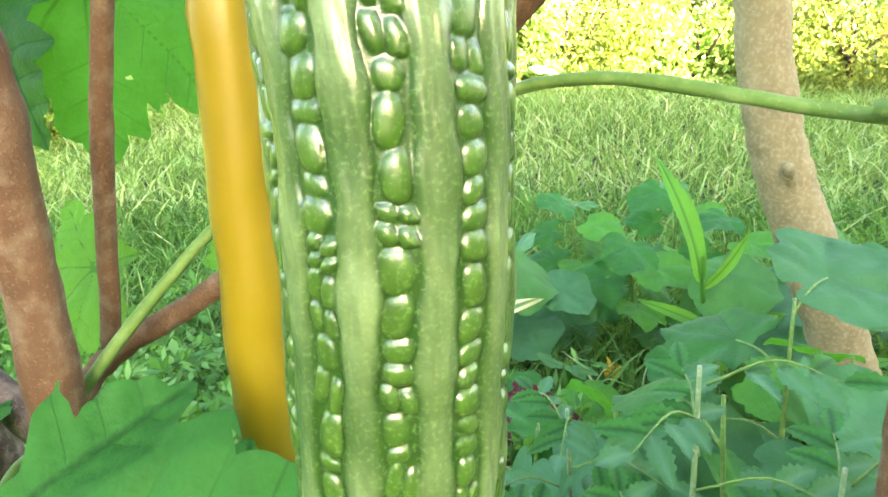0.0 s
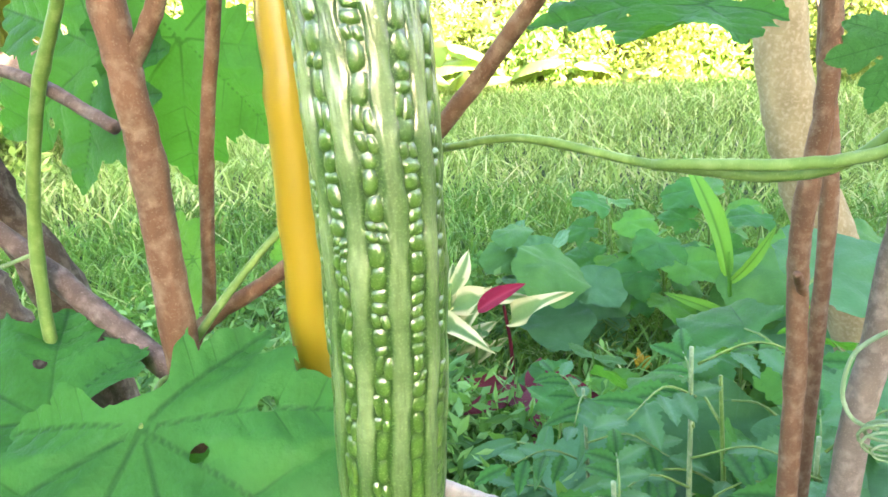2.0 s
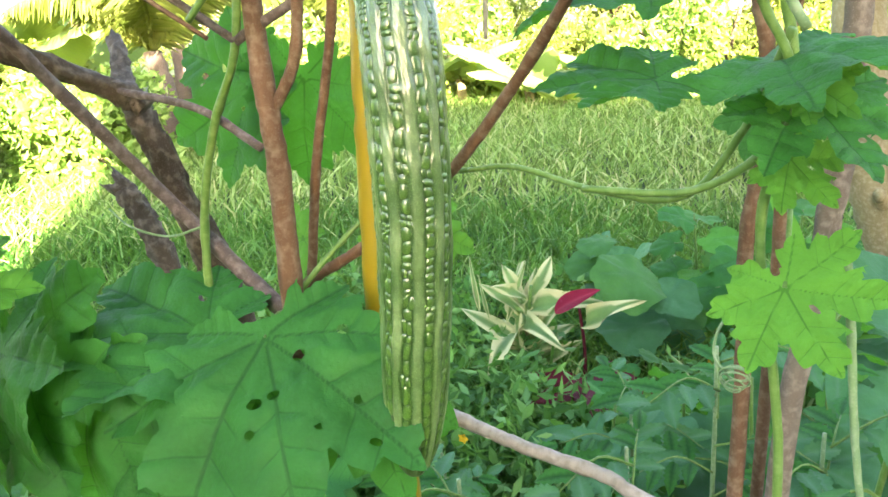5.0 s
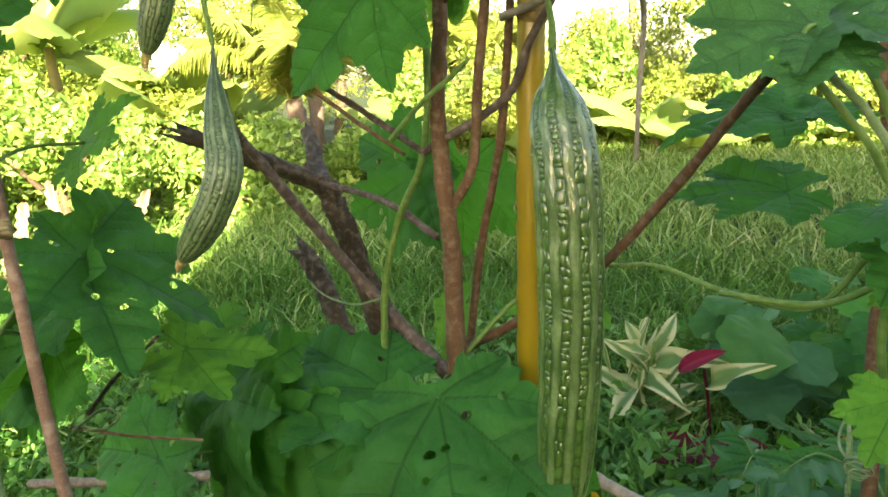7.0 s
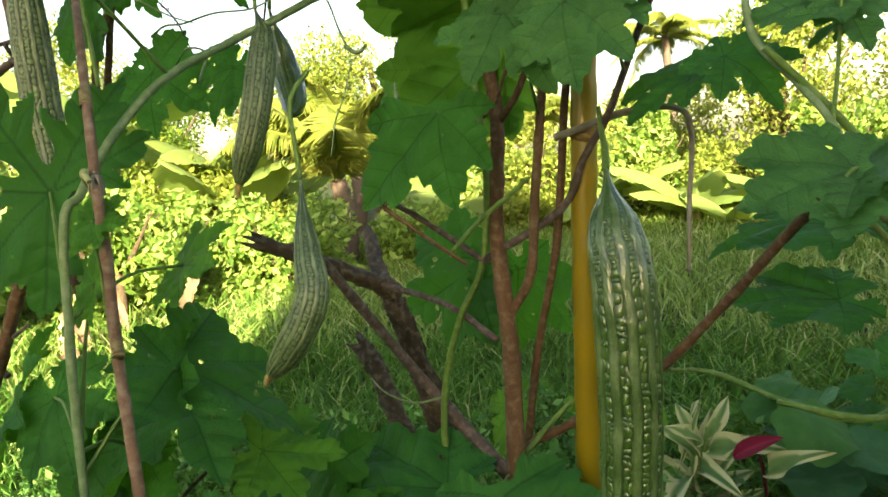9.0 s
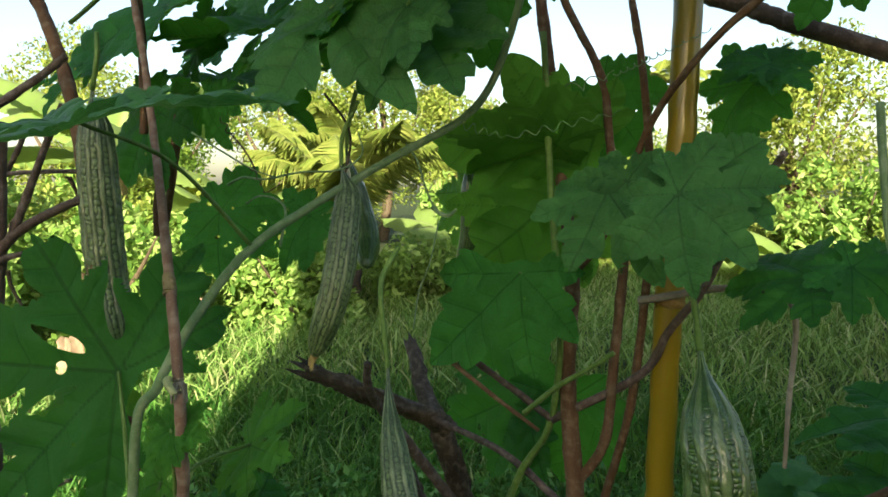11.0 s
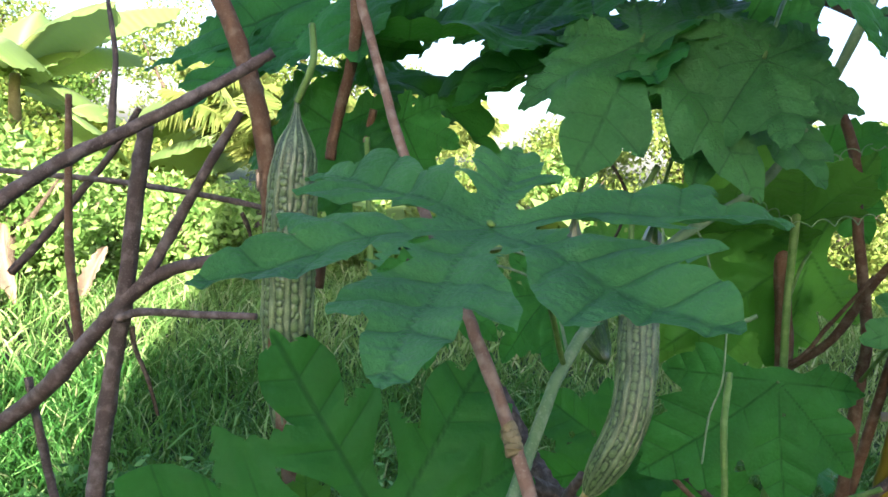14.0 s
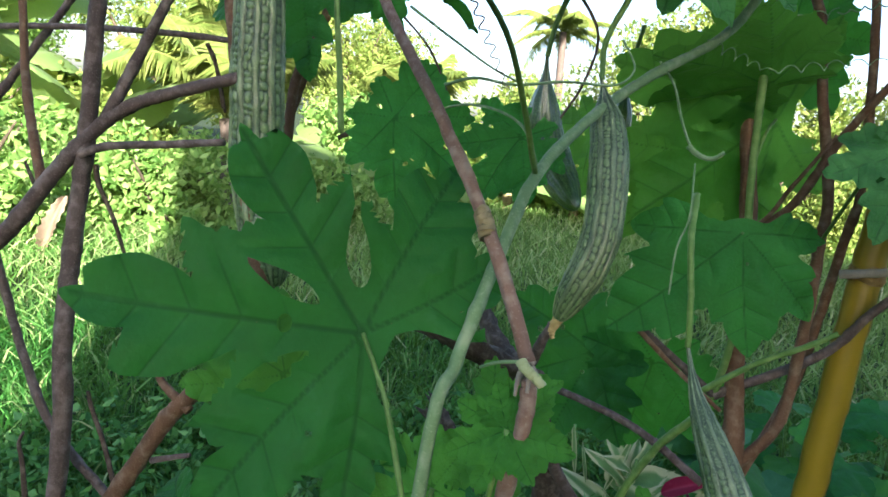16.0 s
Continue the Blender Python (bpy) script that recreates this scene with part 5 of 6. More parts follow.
branch([(0.92, 1.84, GROUND - 0.05), (0.85, 1.84, -0.26), (0.752, 1.84, -0.002), (0.63, 1.84, 0.30), (0.548, 1.84, 0.516), (0.485, 1.84, 0.842), (0.46, 1.84, 1.3)], 0.082, 0.058, M_TAN, knots=0, seed=74, owner=trunk, name="shaft", sides=20, rough=0.012)
branch([(0.60, 1.82, 0.38), (0.57, 1.78, 0.44), (0.555, 1.75, 0.47)], 0.022, 0.014, M_TAN, knots=0, seed=78, owner=trunk, name="branch_stub")
fallen = thing("bleached_cane", "bleached whitish cane lying aslant in the bed", "cane", at=(0.0, 0.42, 0.45))
branch([(-0.30, 0.45, 0.50), (-0.088, 0.434, 0.465), (0.0, 0.42, 0.450), (0.10, 0.412, 0.435), (0.14, 0.40, 0.425), (0.26, 0.385, 0.394), (0.40, 0.365, 0.358), (0.52, 0.35, 0.327)], 0.0080, 0.0072, M_WHITE_CANE, knots=4, seed=75, owner=fallen, name="shaft", sides=14)
bar = thing("wooden_rail", "grey weathered rail of the trellis tied to the pole", "rail", at=(-0.1, 0.34, 1.35))
branch([(-0.30, 0.345, 1.44), (-0.131, 0.345, 1.368), (-0.095, 0.345, 1.347), (-0.033, 0.345, 1.320), (0.033, 0.36, 1.289), (0.3, 0.38, 1.17)], 0.0078, 0.0092, M_GREY_BARK, knots=3, seed=76, owner=bar, name="shaft", sides=14)
tie = thing("dry_twig", "dry brown twig tied across the bamboo joint", "twig", at=(-0.08, 0.27, 1.04))
branch([(-0.105, 0.268, 1.034), (-0.08, 0.266, 1.040), (-0.03, 0.262, 1.052), (0.02, 0.258, 1.052), (0.035, 0.256, 1.03), (0.032, 0.256, 0.96), (0.030, 0.256, 0.90)], 0.0042, 0.0018, M_WHITE_CANE, knots=2, seed=77, owner=tie, name="shaft")

# ---- tendrils ----
helix((-0.19, 0.245, 1.235), (-0.145, 0.30, 1.26), 3, 0.006, 0.0009, M_PALE_STEM, front)
helix((-0.145, 0.30, 1.258), (-0.03, 0.22, 1.275), 12, 0.0022, 0.0007, M_PALE_STEM, front)
helix((0.219, 0.229, 0.668), (0.217, 0.215, 0.660), 4, 0.0105, 0.0011, M_PALE_STEM, side)
stem("tendril", shift([(0.233, 0.243, 0.712), (0.221, 0.245, 0.709), (0.208, 0.243, 0.698), (0.203, 0.237, 0.681), (0.207, 0.231, 0.670), (0.218, 0.229, 0.666)], side.location), 0.0012, 0.001, M_PALE_STEM, side)
stem("tendril", shift([(-0.262, 0.26, 0.738), (-0.30, 0.25, 0.728), (-0.335, 0.24, 0.738), (-0.36, 0.24, 0.755)], vine.location), 0.0014, 0.001, M_PALE_STEM, vine)
stem("tendril", shift([(-0.304, -0.01, 1.10), (-0.33, 0.02, 1.13), (-0.37, 0.03, 1.14), (-0.42, 0.05, 1.13)], front.location), 0.0012, 0.0008, M_PALE_STEM, front)

# thin stems, stalks and dry canes
branch([(-0.457, -0.020, 1.218), (-0.451, -0.020, 1.175), (-0.446, -0.020, 1.143), (-0.442, -0.020, 1.111)], 0.0018, 0.0022, M_GREEN_STEM, knots=1, seed=101, name="runner", owner=front)
branch([(-0.379, 0.000, 1.150), (-0.358, 0.000, 1.156), (-0.331, 0.000, 1.154), (-0.301, 0.010, 1.159), (-0.275, 0.030, 1.161), (-0.268, 0.050, 1.174), (-0.280, 0.060, 1.193)], 0.0011, 0.0007, M_PALE_STEM, knots=0, seed=102, name="tendril", owner=front, sides=7)
branch([(-0.399, -0.020, 1.195), (-0.372, -0.010, 1.178), (-0.347, 0.000, 1.163), (-0.328, 0.010, 1.155)], 0.0010, 0.0006, M_PALE_STEM, knots=0, seed=103, name="tendril", owner=front, sides=7)
branch([(-0.260, 0.100, 1.185), (-0.248, 0.100, 1.170), (-0.240, 0.100, 1.149), (-0.232, 0.100, 1.132), (-0.224, 0.100, 1.123)], 0.0009, 0.0011, M_PALE_STEM, knots=0, seed=104, name="bud_stalk", owner=front, sides=7)
branch([(-0.232, 0.100, 1.129), (-0.223, 0.100, 1.123), (-0.214, 0.100, 1.122), (-0.207, 0.100, 1.127)], 0.0022, 0.0014, M_PALE_STEM, knots=0, seed=105, name="bud", owner=front, sides=9)
branch([(-0.225, 0.100, 1.117), (-0.221, 0.080, 1.082), (-0.225, 0.070, 1.059), (-0.224, 0.060, 1.029)], 0.0007, 0.0007, M_PALE_STEM, knots=0, seed=106, name="runner", owner=front, sides=7)
branch([(-0.497, 0.100, 1.114), (-0.471, 0.100, 1.128), (-0.445, 0.100, 1.141), (-0.422, 0.100, 1.151)], 0.0010, 0.0006, M_RED_STEM, knots=2, seed=107, name="twig", owner=dead, sides=7)
branch([(-0.453, 0.060, 1.206), (-0.421, 0.060, 1.177), (-0.398, 0.060, 1.137)], 0.0010, 0.0008, M_DEAD, knots=1, seed=108, name="twig", owner=dead, sides=7)
branch([(-0.247, 0.240, 1.035), (-0.180, 0.260, 1.065), (-0.155, 0.260, 1.105), (-0.129, 0.260, 1.152)], 0.0022, 0.0016, M_RED_STEM, knots=1, seed=109, owner=shrub)
branch([(-0.253, 0.160, 0.976), (-0.220, 0.180, 0.944), (-0.179, 0.200, 0.910)], 0.0024, 0.0018, M_RED_STEM, knots=1, seed=110, owner=shrub)
branch([(-0.195, 0.200, 0.924), (-0.160, 0.200, 0.956), (-0.122, 0.200, 0.982), (-0.104, 0.200, 0.996)], 0.0028, 0.0022, M_GREEN_STEM, knots=1, seed=111, name="runner", owner=vine)
branch([(-0.390, -0.050, 0.688), (-0.337, -0.050, 0.720), (-0.315, -0.050, 0.719), (-0.334, -0.050, 0.704), (-0.371, -0.050, 0.692)], 0.0014, 0.0010, M_PALE_STEM, knots=0, seed=112, name="tendril", owner=front, sides=7)
branch([(-0.395, -0.030, 0.695), (-0.348, -0.030, 0.736), (-0.308, -0.030, 0.765), (-0.267, -0.030, 0.794)], 0.0022, 0.0012, M_DEAD, knots=2, seed=113, name="twig", owner=front, sides=7)
branch([(-0.409, -0.040, 0.683), (-0.348, -0.020, 0.678), (-0.277, 0.000, 0.681)], 0.0016, 0.0012, M_RED_STEM, knots=1, seed=114, name="twig", owner=front, sides=7)
low_cane = thing("dry_cane", "dry brown jointed cane lying across the weeds", "cane", at=(-0.35, 0.25, 0.5))
branch([(-1.168, 0.260, 0.248), (-0.889, 0.300, 0.309), (-0.685, 0.340, 0.354)], 0.0088, 0.0080, M_POST, knots=4, seed=115, name="shaft", owner=low_cane)
branch([(-0.902, 0.299, 0.305), (-0.889, 0.300, 0.309), (-0.877, 0.301, 0.312)], 0.0094, 0.0094, M_TAN, knots=0, seed=116, name="joint", owner=low_cane)
branch([(0.272, 0.200, 0.781), (0.282, 0.200, 0.715), (0.290, 0.200, 0.654), (0.301, 0.200, 0.589)], 0.0030, 0.0022, M_PALE_STEM, knots=1, seed=117, name="runner", owner=side)
branch([(-0.262, -0.144, 1.028), (-0.258, -0.147, 1.026), (-0.254, -0.148, 1.024), (-0.250, -0.148, 1.021)], 0.0027, 0.0020, M_BUD, knots=0, seed=118, name="flower_bud", owner=front, sides=10)
branch([(-0.285, -0.13, 1.016), (-0.273, -0.14, 1.024), (-0.262, -0.144, 1.028)], 0.0008, 0.0009, M_PALE_STEM, knots=0, seed=119, name="bud_stalk", owner=front, sides=7)
helix((-0.235, 0.135, 1.205), (-0.19, 0.16, 1.19), 5, 0.0040, 0.0006, M_PALE_STEM, front)
helix((-0.19, 0.16, 1.19), (-0.10, 0.20, 1.21), 6, 0.0035, 0.0006, M_PALE_STEM, front)
branch([(-0.321, 0.062, 1.23), (-0.300, 0.070, 1.198), (-0.305, 0.072, 1.165), (-0.318, 0.070, 1.138)], 0.0012, 0.0009, M_DEAD, knots=0, seed=120, name="tendril", owner=front, sides=7)
helix((-0.36, -0.02, 1.205), (-0.335, 0.0, 1.15), 7, 0.0028, 0.0006, M_DEAD, front)

# ---- the planted bed ----


def blade_shape(name, wide, droop, fold, seed, wavy=0.0, stripes=0, nu=18, nv=9, point=0.8, teeth=0.0):
    """A pointed leaf of unit length along +y with a keeled midrib; stripes give pale margins."""
    rng = np.random.RandomState(seed)
    v, vein, f = [], [], []
    for i in range(nu):
        u = i / (nu - 1)
        half = wide / 2 * math.sin(math.pi * min(1, 0.03 + 0.97 * u ** point)) ** 0.8
        half *= 1 + teeth * ((i % 2) - 0.5)
        for j in range(nv):
            s = 2 * j / (nv - 1) - 1
            v.append((half * s, u, fold * abs(s) * half - droop * u ** 2.2 + wavy * math.sin(9 * u + 2 * s) * abs(s)))
            if stripes:
                vein.append(1.0 if abs(s) > 0.52 + 0.18 * math.sin(5 * u + seed) else 0.0)
            else:
                vein.append(0.8 if abs(s) < 0.08 else 0.0)
    for i in range(nu - 1):
        for j in range(nv - 1):
            a = i * nv + j
            f.append((a, a + 1, a + 1 + nv, a + nv))
    me = bpy.data.meshes.new(name)
    me.from_pydata(v, [], f)
    me.polygons.foreach_set("use_smooth", [True] * len(me.polygons))
    me.attributes.new("vein", "FLOAT", "POINT").data.foreach_set("value", vein)
    return me


def with_material(me, material):
    m = me.copy()
    m.materials.append(material)
    return m


M_VARI = leaf_material("striped_leaf", (0.06, 0.17, 0.05), (0.14, 0.28, 0.09), (0.56, 0.58, 0.28), (0.4, 0.5, 0.15), 0.25)
M_CRIMSON = leaf_material("crimson_leaf", (0.12, 0.006, 0.018), (0.26, 0.012, 0.042), (0.40, 0.05, 0.09), (0.5, 0.03, 0.07), 0.25)
M_MAROON = leaf_material("maroon_leaf", (0.050, 0.009, 0.011), (0.13, 0.018, 0.024), (0.17, 0.03, 0.04), (0.2, 0.02, 0.03), 0.2)
M_TEAL = leaf_material("waxy_leaf", (0.028, 0.125, 0.045), (0.062, 0.22, 0.085), (0.10, 0.26, 0.12), (0.12, 0.36, 0.06), 0.25)
M_YELLOW_LEAF = leaf_material("yellowed_leaf", (0.45, 0.28, 0.03), (0.65, 0.45, 0.05), (0.6, 0.5, 0.1), (0.6, 0.4, 0.03))
M_DRY = leaf_material("dry_banana_leaf", (0.16, 0.11, 0.07), (0.38, 0.30, 0.22), (0.26, 0.2, 0.14), (0.3, 0.22, 0.15), 0.15)
M_PETAL = leaf_material("yellow_petal", (0.65, 0.45, 0.02), (0.8, 0.6, 0.04), (0.7, 0.5, 0.03), (0.8, 0.6, 0.05))

STRIPED = [with_material(blade_shape("striped_blade", 0.34, d, 0.55, q, 0.09, 1, 22), M_VARI) for q, d in enumerate((0.55, 0.85, 0.25))]
NARROW_STRIPED = with_material(blade_shape("narrow_blade", 0.09, 0.15, 0.6, 5, 0.03, 1), M_VARI)
CRIMSON = with_material(blade_shape("crimson_blade", 0.30, 0.2, 0.5, 7), M_CRIMSON)
MAROON = with_material(blade_shape("maroon_blade", 0.34, 0.45, 0.4, 8, 0.03), M_MAROON)
LANCE = [with_material(blade_shape("lance_blade", 0.26, d, 0.3, q, 0.02), m) for q, (d, m) in enumerate(((0.2, M_BROAD), (0.45, M_LEAF_LIGHT), (0.3, M_TEAL)))]
HEART = [with_material(leaf_mesh("heart_blade", 60 + q, lobes=((0, 1.0), (40, 0.82), (-40, 0.82), (85, 0.70), (-85, 0.70), (128, 0.62), (-128, 0.62)), fat=0.62, teeth=0.06, cup=c, wave=0.09, droop=0.3, cells=36, core=0.45, foot=0.6), m) for q, (c, m) in enumerate(((0.1, M_TEAL), (-0.15, M_BROAD), (0.2, M_TEAL)))]
LOBED = [with_material(leaf_mesh("lobed_blade", 70 + q, lobes=((0, 1.0), (55, 0.85), (-55, 0.85), (112, 0.6), (-112, 0.6)), fat=d, teeth=0.3, cup=0.05, wave=0.08, droop=0.3, cells=40, core=0.35, foot=0.55), m) for q, (d, m) in enumerate(((0.42, M_BROAD), (0.36, M_LEAF), (0.38, M_LEAF_LIGHT)))]
LEAFLET = [with_material(blade_shape("leaflet_blade", 0.42, d, 0.25, q, 0.02, 0, 14, 5, 0.85, 0.35), m) for q, (d, m) in enumerate(((0.3, M_LEAF), (0.15, M_TEAL)))]


def put_leaf(parent, me, base, tip, facing, wide=1.0, name="leaf"):
    base, tip, facing = Vector(base), Vector(tip), Vector(facing)
    y = tip - base
    size = y.length
    y.normalize()
    z = facing - y * facing.dot(y)
    z = z.normalized() if z.length > 1e-4 else y.orthogonal().normalized()
    ob = new(name, me)
    ob.parent = parent
    ob.matrix_local = Matrix.Translation(base) @ Matrix((y.cross(z), y, z)).transposed().to_4x4() @ Matrix.Diagonal((size * wide, size, size, 1))
    return ob


def herb(x, y, height, meshes, count, size, seed, label, name="herb_plant", category="plant", group="bed plants", spread=0.7, thick=0.004, face=(0.1, -0.5, 0.85), material=None):
    """A leafy plant: a stalk with leaves on stalks at many heights."""
    rng = random.Random(seed)
    g = float(ground_height(x, y))
    top = thing(name, label, category, group, at=(x, y, g))
    lean = (rng.uniform(-0.1, 0.1) * height, rng.uniform(-0.12, 0.02) * height)
    stem("stalk", [(0, 0, -0.02), (lean[0] * 0.4, lean[1] * 0.4, height * 0.5), (lean[0], lean[1], height)], thick * 1.4, thick * 0.6, material or M_GREEN_STEM, top, sides=7, per=5, seed=seed)
    for q in range(count):
        u = 0.25 + 0.75 * (q + 0.5) / count
        a = 2.4 * q + rng.uniform(-0.5, 0.5)
        h = height * u
        p = Vector((lean[0] * u, lean[1] * u, h))
        d = Vector((math.cos(a), math.sin(a), 0.3))
        b = p + d * size * spread * rng.uniform(0.5, 1.1)
        t = b + Vector((math.cos(a), math.sin(a) - 0.3, rng.uniform(-0.55, 0.15))).normalized() * size * rng.uniform(0.7, 1.2)
        put_leaf(top, meshes[q % len(meshes)], b, t, (face[0] + rng.uniform(-0.3, 0.3), face[1], face[2]))
        if q % 2 == 0:
            stem("petiole", [tuple(p), tuple((p + b) / 2 + Vector((0, 0, 0.1 * size))), tuple(b)], thick * 0.6, thick * 0.4, material or M_GREEN_STEM, top, sides=5, per=3)
    return top


def compound(x, y, height, count, size, seed, label, meshes=None, flowers=False):
    """A tomato-like herb with feathered, toothed leaves."""
    rng = random.Random(seed)
    g = float(ground_height(x, y))
    top = thing("leafy_herb", label, "plant", "bed plants", at=(x, y, g))
    stem("stalk", [(0, 0, -0.02), (0.01, 0, height * 0.5), (0.0, -0.02, height)], 0.006, 0.003, M_PALE_STEM, top, sides=7, per=5, seed=seed)
    for q in range(count):
        u = 0.35 + 0.65 * (q + 0.5) / count
        a = 2.4 * q + rng.uniform(-0.4, 0.4)
        p = Vector((0.01 * u, -0.02 * u, height * u))
        L = size * rng.uniform(0.8, 1.2)
        d = Vector((math.cos(a), 0.8 * math.sin(a) - 0.25, 0.35)).normalized()
        line = [p, p + d * L * 0.5 + Vector((0, 0, 0.02)), p + d * L + Vector((0, 0, -0.15 * L))]
        rib = stem("leaf_rib", [tuple(k) for k in line], 0.0022, 0.0010, M_GREEN_STEM, top, sides=5, per=4, seed=seed + q)
        side_way = d.cross(Vector((0, 0, 1))).normalized()
        for k in range(7):
            v = 0.3 + 0.7 * (k // 2) / 3
            b = line[0].lerp(line[2], v) + Vector((0, 0, 0.02 * math.sin(math.pi * v)))
            way = (d if k == 6 else side_way * (1 if k % 2 else -1) * 0.8 + d * 0.6) + Vector((0, 0, rng.uniform(-0.5, 0.05)))
            put_leaf(rib, (meshes or LEAFLET)[(q + k) % 2], b, b + way.normalized() * L * 0.42, (rng.uniform(-0.3, 0.3), -0.4, 0.9), name="leaflet")
    if flowers:
        for k in range(3):
            c = Vector((rng.uniform(-0.03, 0.04), -0.05, height + rng.uniform(0.06, 0.11)))
            for m in range(5):
                w = Vector((math.cos(1.257 * m), -0.4, math.sin(1.257 * m)))
                put_leaf(top, PETAL, c, c + w * 0.007, (0, -1, 0.3), 1.4, name="petal")
    return top


PETAL = with_material(blade_shape("petal_blade", 0.5, 0.1, 0.2, 3, nu=8, nv=5), M_PETAL)

# the striped plant and its red neighbours
vari = thing("variegated_plant", "cream and green striped plant with pointed leaves", "plant", "bed plants", at=(-0.42, 1.95, float(ground_height(-0.42, 1.95))))
stem("stalk", [(0, 0, -0.02), (0.0, 0, 0.15), (0.02, 0, 0.40)], 0.012, 0.006, M_GREEN_STEM, vari, sides=8)
rng = random.Random(9)
for q in range(17):
    a = 2.4 * q + rng.uniform(-0.3, 0.3)
    h = 0.10 + 0.016 * q
    L = rng.uniform(0.15, 0.25)
    b = Vector((0.015 * math.cos(a), 0.015 * math.sin(a), h))
    t = b + Vector((math.cos(a), 0.7 * math.sin(a) - 0.1, rng.uniform(0.5, 1.7))).normalized() * L
    put_leaf(vari, STRIPED[q % 3], b, t, (0.5 * math.cos(a) + rng.uniform(-0.5, 0.5), -0.5, 0.7), rng.uniform(0.8, 1.25))
for q in range(3):
    b = Vector((rng.uniform(-0.2, 0.08), rng.uniform(-0.05, 0.1), 0.25))
    put_leaf(vari, NARROW_STRIPED, b, b + Vector((rng.uniform(-0.08, 0.08), -0.02, rng.uniform(0.14, 0.30))), (0.3, -1, 0.2))
crim = thing("crimson_plant", "dark plant with one bright crimson leaf", "plant", "bed plants", at=(-0.20, 1.88, float(ground_height(-0.2, 1.88))))
stem("stalk", [(0, 0, -0.02), (0, 0, 0.2), (-0.02, 0, 0.36)], 0.008, 0.005, M_MAROON, crim, sides=7)
for q, (a, b) in enumerate((((-0.10, 0.0, 0.34), (0.03, -0.06, 0.46)), ((0.0, 0, 0.30), (0.10, -0.08, 0.44)))):
    put_leaf(crim, CRIMSON if q == 0 else STRIPED[0], a, b, (-0.5, -0.7, 0.5), 1.1)
maroon = thing("maroon_plant", "maroon-leaved plant in the shade of the bed", "plant", "bed plants", at=(-0.10, 1.62, float(ground_height(-0.1, 1.62))))
stem("stalk", [(0, 0, -0.02), (0, 0, 0.1), (0.0, 0, 0.2)], 0.008, 0.005, M_MAROON, maroon, sides=7)
for q in range(8):
    a = 0.8 * q
    b = Vector((0.02 * math.cos(a), 0.02 * math.sin(a), 0.12 + 0.018 * q))
    put_leaf(maroon, MAROON, b, b + Vector((math.cos(a), math.sin(a) - 0.2, rng.uniform(-0.2, 0.7))).normalized() * 0.21, (0, -0.6, 0.8))

# broad leaves with their stalks
for q, (x, y, h, n, L) in enumerate(((-0.02, 2.25, 0.42, 8, 0.17), (0.30, 2.35, 0.46, 8, 0.15), (0.62, 2.2, 0.40, 8, 0.15), (0.12, 2.75, 0.50, 8, 0.15), (0.95, 2.4, 0.48, 8, 0.15), (0.5, 2.9, 0.5, 8, 0.14), (-0.2, 2.6, 0.45, 8, 0.13))):
    herb(x, y, h, HEART if q % 2 == 0 else LOBED, n, L, 200 + q, "broad-leaved bed plant with wavy blue-green leaves", thick=0.006)
for q, (x, y, h, n, L) in enumerate(((0.22, 1.62, 0.30, 7, 0.14), (0.45, 1.75, 0.34, 8, 0.13), (0.72, 1.6, 0.30, 7, 0.14), (0.05, 1.75, 0.24, 7, 0.12), (1.0, 1.9, 0.36, 8, 0.13), (0.60, 2.55, 0.5, 8, 0.12), (1.25, 2.2, 0.4, 8, 0.14))):
    herb(x, y, h, LOBED if q % 2 else LANCE, n, L, 220 + q, "green bed plant with pointed and lobed leaves", thick=0.005)
blade_plant = thing("blade_plant", "young upright plant with long yellow-green blades", "plant", "bed plants", at=(0.46, 2.05, float(ground_height(0.46, 2.05))))
stem("stalk", [(0, 0, -0.02), (0, 0, 0.25), (-0.02, 0, 0.5)], 0.009, 0.006, M_LEAF_LIGHT, blade_plant, sides=7)
for b, t in (((-0.02, 0, 0.42), (-0.08, -0.05, 0.78)), ((-0.01, 0, 0.40), (0.10, -0.08, 0.55)), ((0.0, 0, 0.30), (0.20, -0.10, 0.36)), ((0, 0, 0.28), (-0.14, -0.12, 0.40))):
    put_leaf(blade_plant, LANCE[1], b, t, (0.4, -0.9, 0.4), 0.7)
yellowed = thing("fallen_leaf", "single yellowed leaf caught in the bed", "leaf", at=(0.20, 2.0, -0.22))
put_leaf(yellowed, with_material(LEAF_SHAPES[4], M_YELLOW_LEAF), (0, 0, 0), (-0.01, -0.03, 0.055), (0, -1, 0.2), 0.6)

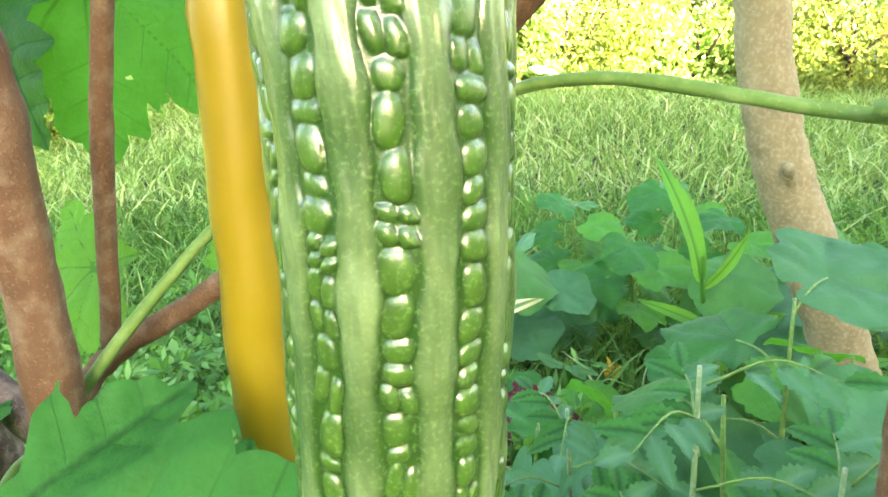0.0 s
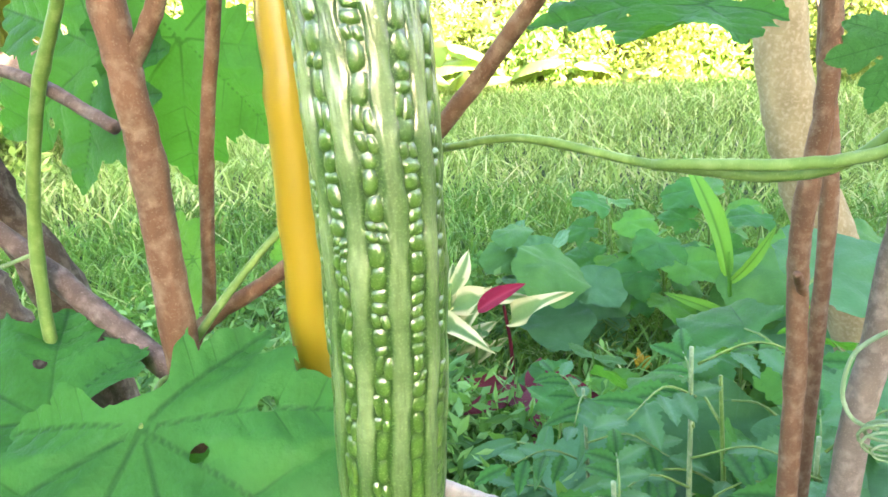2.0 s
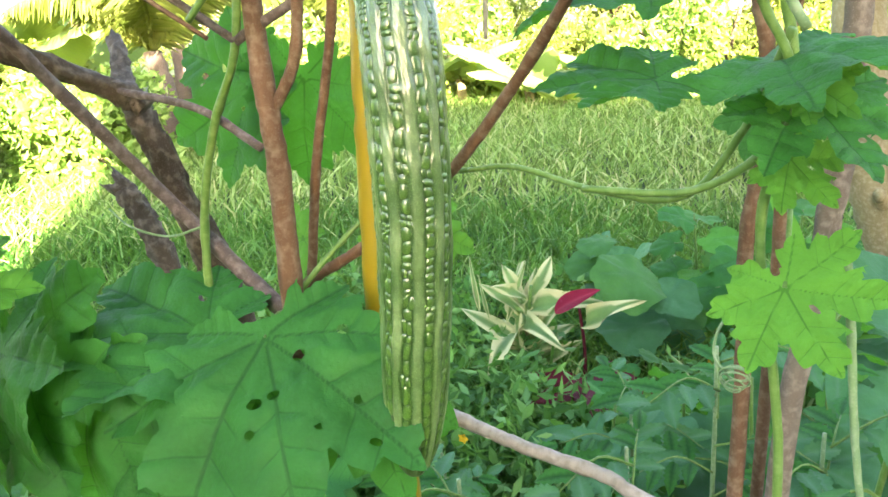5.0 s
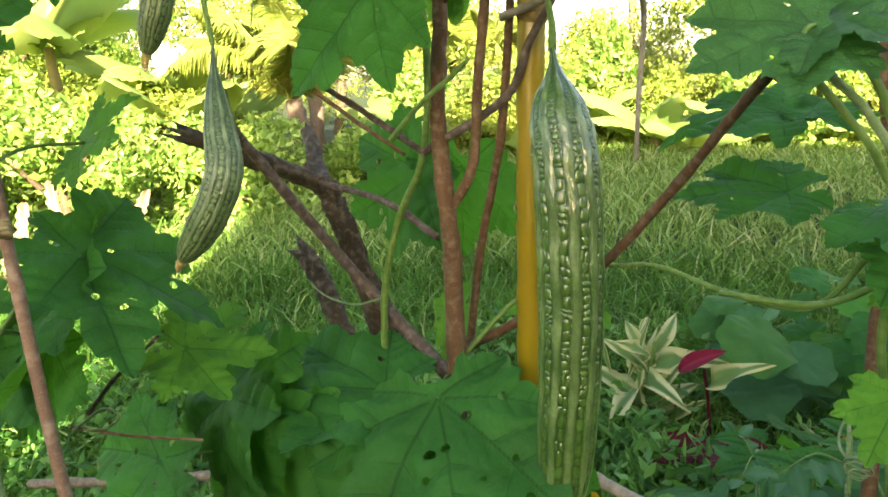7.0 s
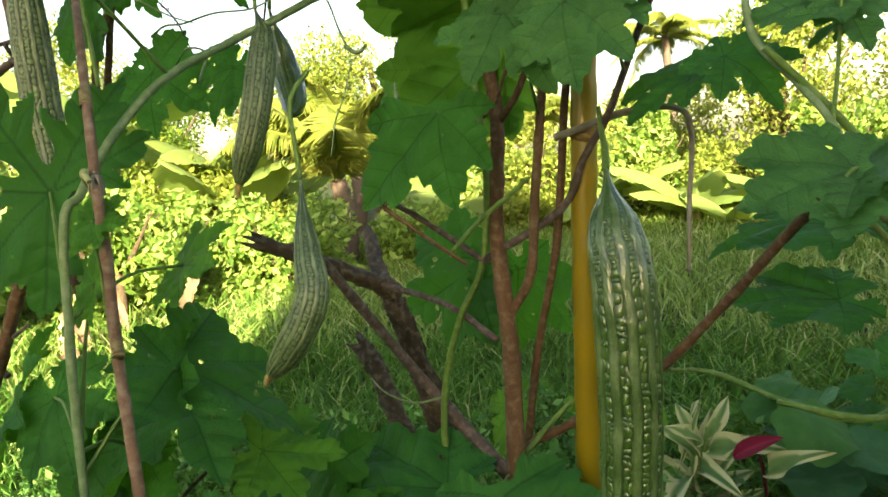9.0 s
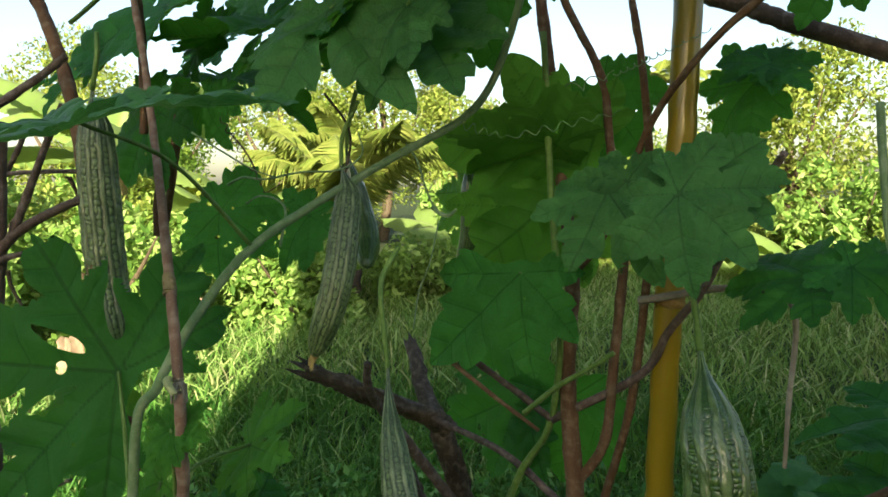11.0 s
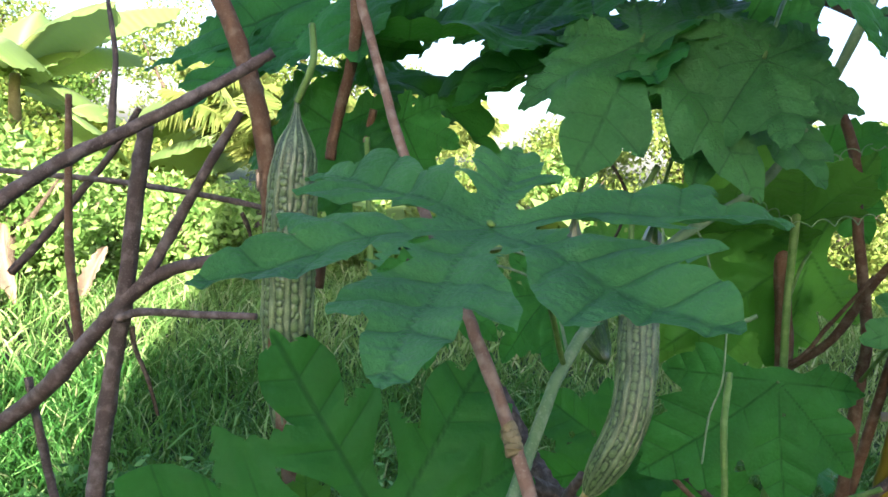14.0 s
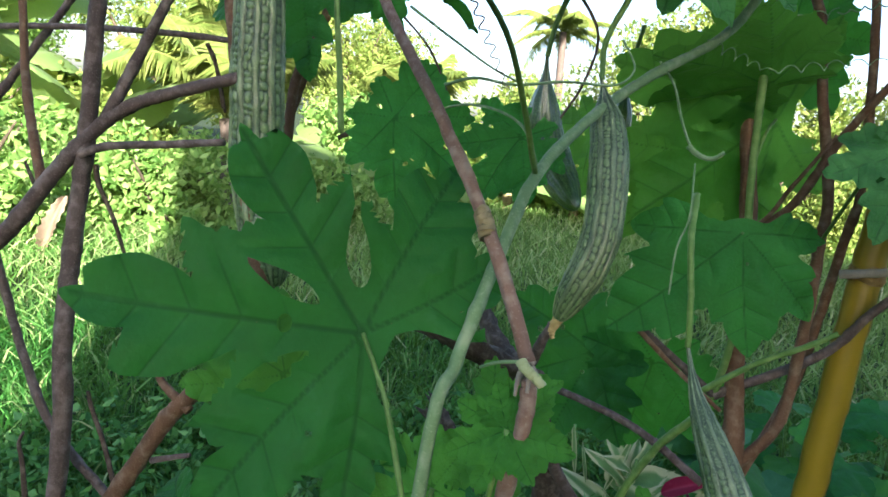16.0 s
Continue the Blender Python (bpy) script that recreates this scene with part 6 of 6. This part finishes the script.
# feathered herbs near the stakes
compound(0.205, 0.86, 0.72, 9, 0.15, 240, "tomato-like herb with bluish toothed leaflets")
compound(0.05, 1.05, 0.55, 8, 0.16, 241, "tomato-like herb with bluish toothed leaflets")
compound(0.36, 0.80, 0.62, 9, 0.15, 242, "tomato-like herb with bluish toothed leaflets")
compound(-0.10, 0.50, 0.66, 8, 0.13, 243, "leafy herb with toothed leaflets and small yellow flowers", flowers=True)
compound(-0.28, 0.85, 0.50, 8, 0.14, 244, "leafy herb with toothed leaflets")
compound(0.10, 0.62, 0.66, 8, 0.13, 245, "leafy herb with toothed leaflets")
for q, (x, y, h, n, L) in enumerate(((0.30, 0.95, 0.62, 8, 0.15), (0.42, 1.15, 0.70, 9, 0.16), (0.16, 1.25, 0.45, 8, 0.16), (-0.02, 1.2, 0.42, 8, 0.14), (0.55, 1.3, 0.55, 8, 0.16), (0.36, 0.62, 0.95, 8, 0.09))):
    herb(x, y, h, (LOBED[1], LANCE[2], HEART[0]), n, L, 260 + q, "bed plant with large pale bluish-green leaves", thick=0.005)

# low weeds under the shrubs
x, y = scatter(1500, 0.95, 3.2, 75, -5, 15, 0.9)
keep = (x < -0.3)
x, y = x[keep], y[keep]
c = [(px, py, float(ground_height(px, py)) + 0.06 + 0.16 * k, 0.10) for px, py, k in zip(x, y, np.random.RandomState(4).rand(len(x)) ** 2)]
v, f = leaf_cloud(c, 26000, 0.045, 16, 1.9, 0.2)
tagged(mesh_object("weeds", v, f, M_WEED, smooth=False), "low leafy weeds in the shade under the vines", "weeds", kind="stuff")
rng = np.random.RandomState(31)
x, y = rng.uniform(-1.3, 0.15, 620), rng.uniform(0.45, 1.7, 620)
c = [(px, py, float(ground_height(px, py)) + 0.05 + 0.22 * k, 0.09) for px, py, k in zip(x, y, rng.rand(len(x)) ** 1.6)]
v, f = leaf_cloud(c, 17000, 0.060, 17, 3.2, 0.35)
tagged(mesh_object("weeds", v, f, M_WEED, smooth=False), "narrow-leaved dark weeds round the rotten stump", "weeds", kind="stuff")
for q, (x, y, h, n, L) in enumerate(((-0.55, 0.75, 0.55, 8, 0.12), (-0.85, 0.55, 0.45, 8, 0.13), (-0.62, 0.45, 0.60, 8, 0.11), (-1.0, 0.95, 0.45, 8, 0.13), (-0.40, 0.62, 0.50, 8, 0.10), (-1.3, 0.5, 0.5, 8, 0.13), (-0.9, 0.2, 0.6, 8, 0.12), (-0.75, 0.05, 0.72, 8, 0.10), (-0.45, 0.95, 0.40, 8, 0.12))):
    herb(x, y, h, (LOBED[0], LANCE[0], LOBED[1]), n, L, 280 + q, "leafy green weed with lobed leaves", name="weed_plant", thick=0.004)
# dry banana leaves on the bank
for q, (x, y, z, w) in enumerate(((-5.6, 2.9, 0.35, 0.3), (-5.2, 3.5, 0.20, -0.2), (-5.3, 2.5, 0.25, 0.1), (-5.0, 2.2, 0.1, 0.3), (-5.7, 2.0, 0.5, -0.1))):
    dry = thing("dry_leaf", "dry papery banana leaf hanging on the bank", "dry leaf", "dry leaves", at=(x, y, z))
    put_leaf(dry, with_material(blade_shape("dry_blade", 0.20, 0.3, 1.2, q, 0.06, teeth=0.3), M_DRY), (0, 0, 0), (w, -0.15, -0.55), (0.6, -0.8, 0.1), name="blade")
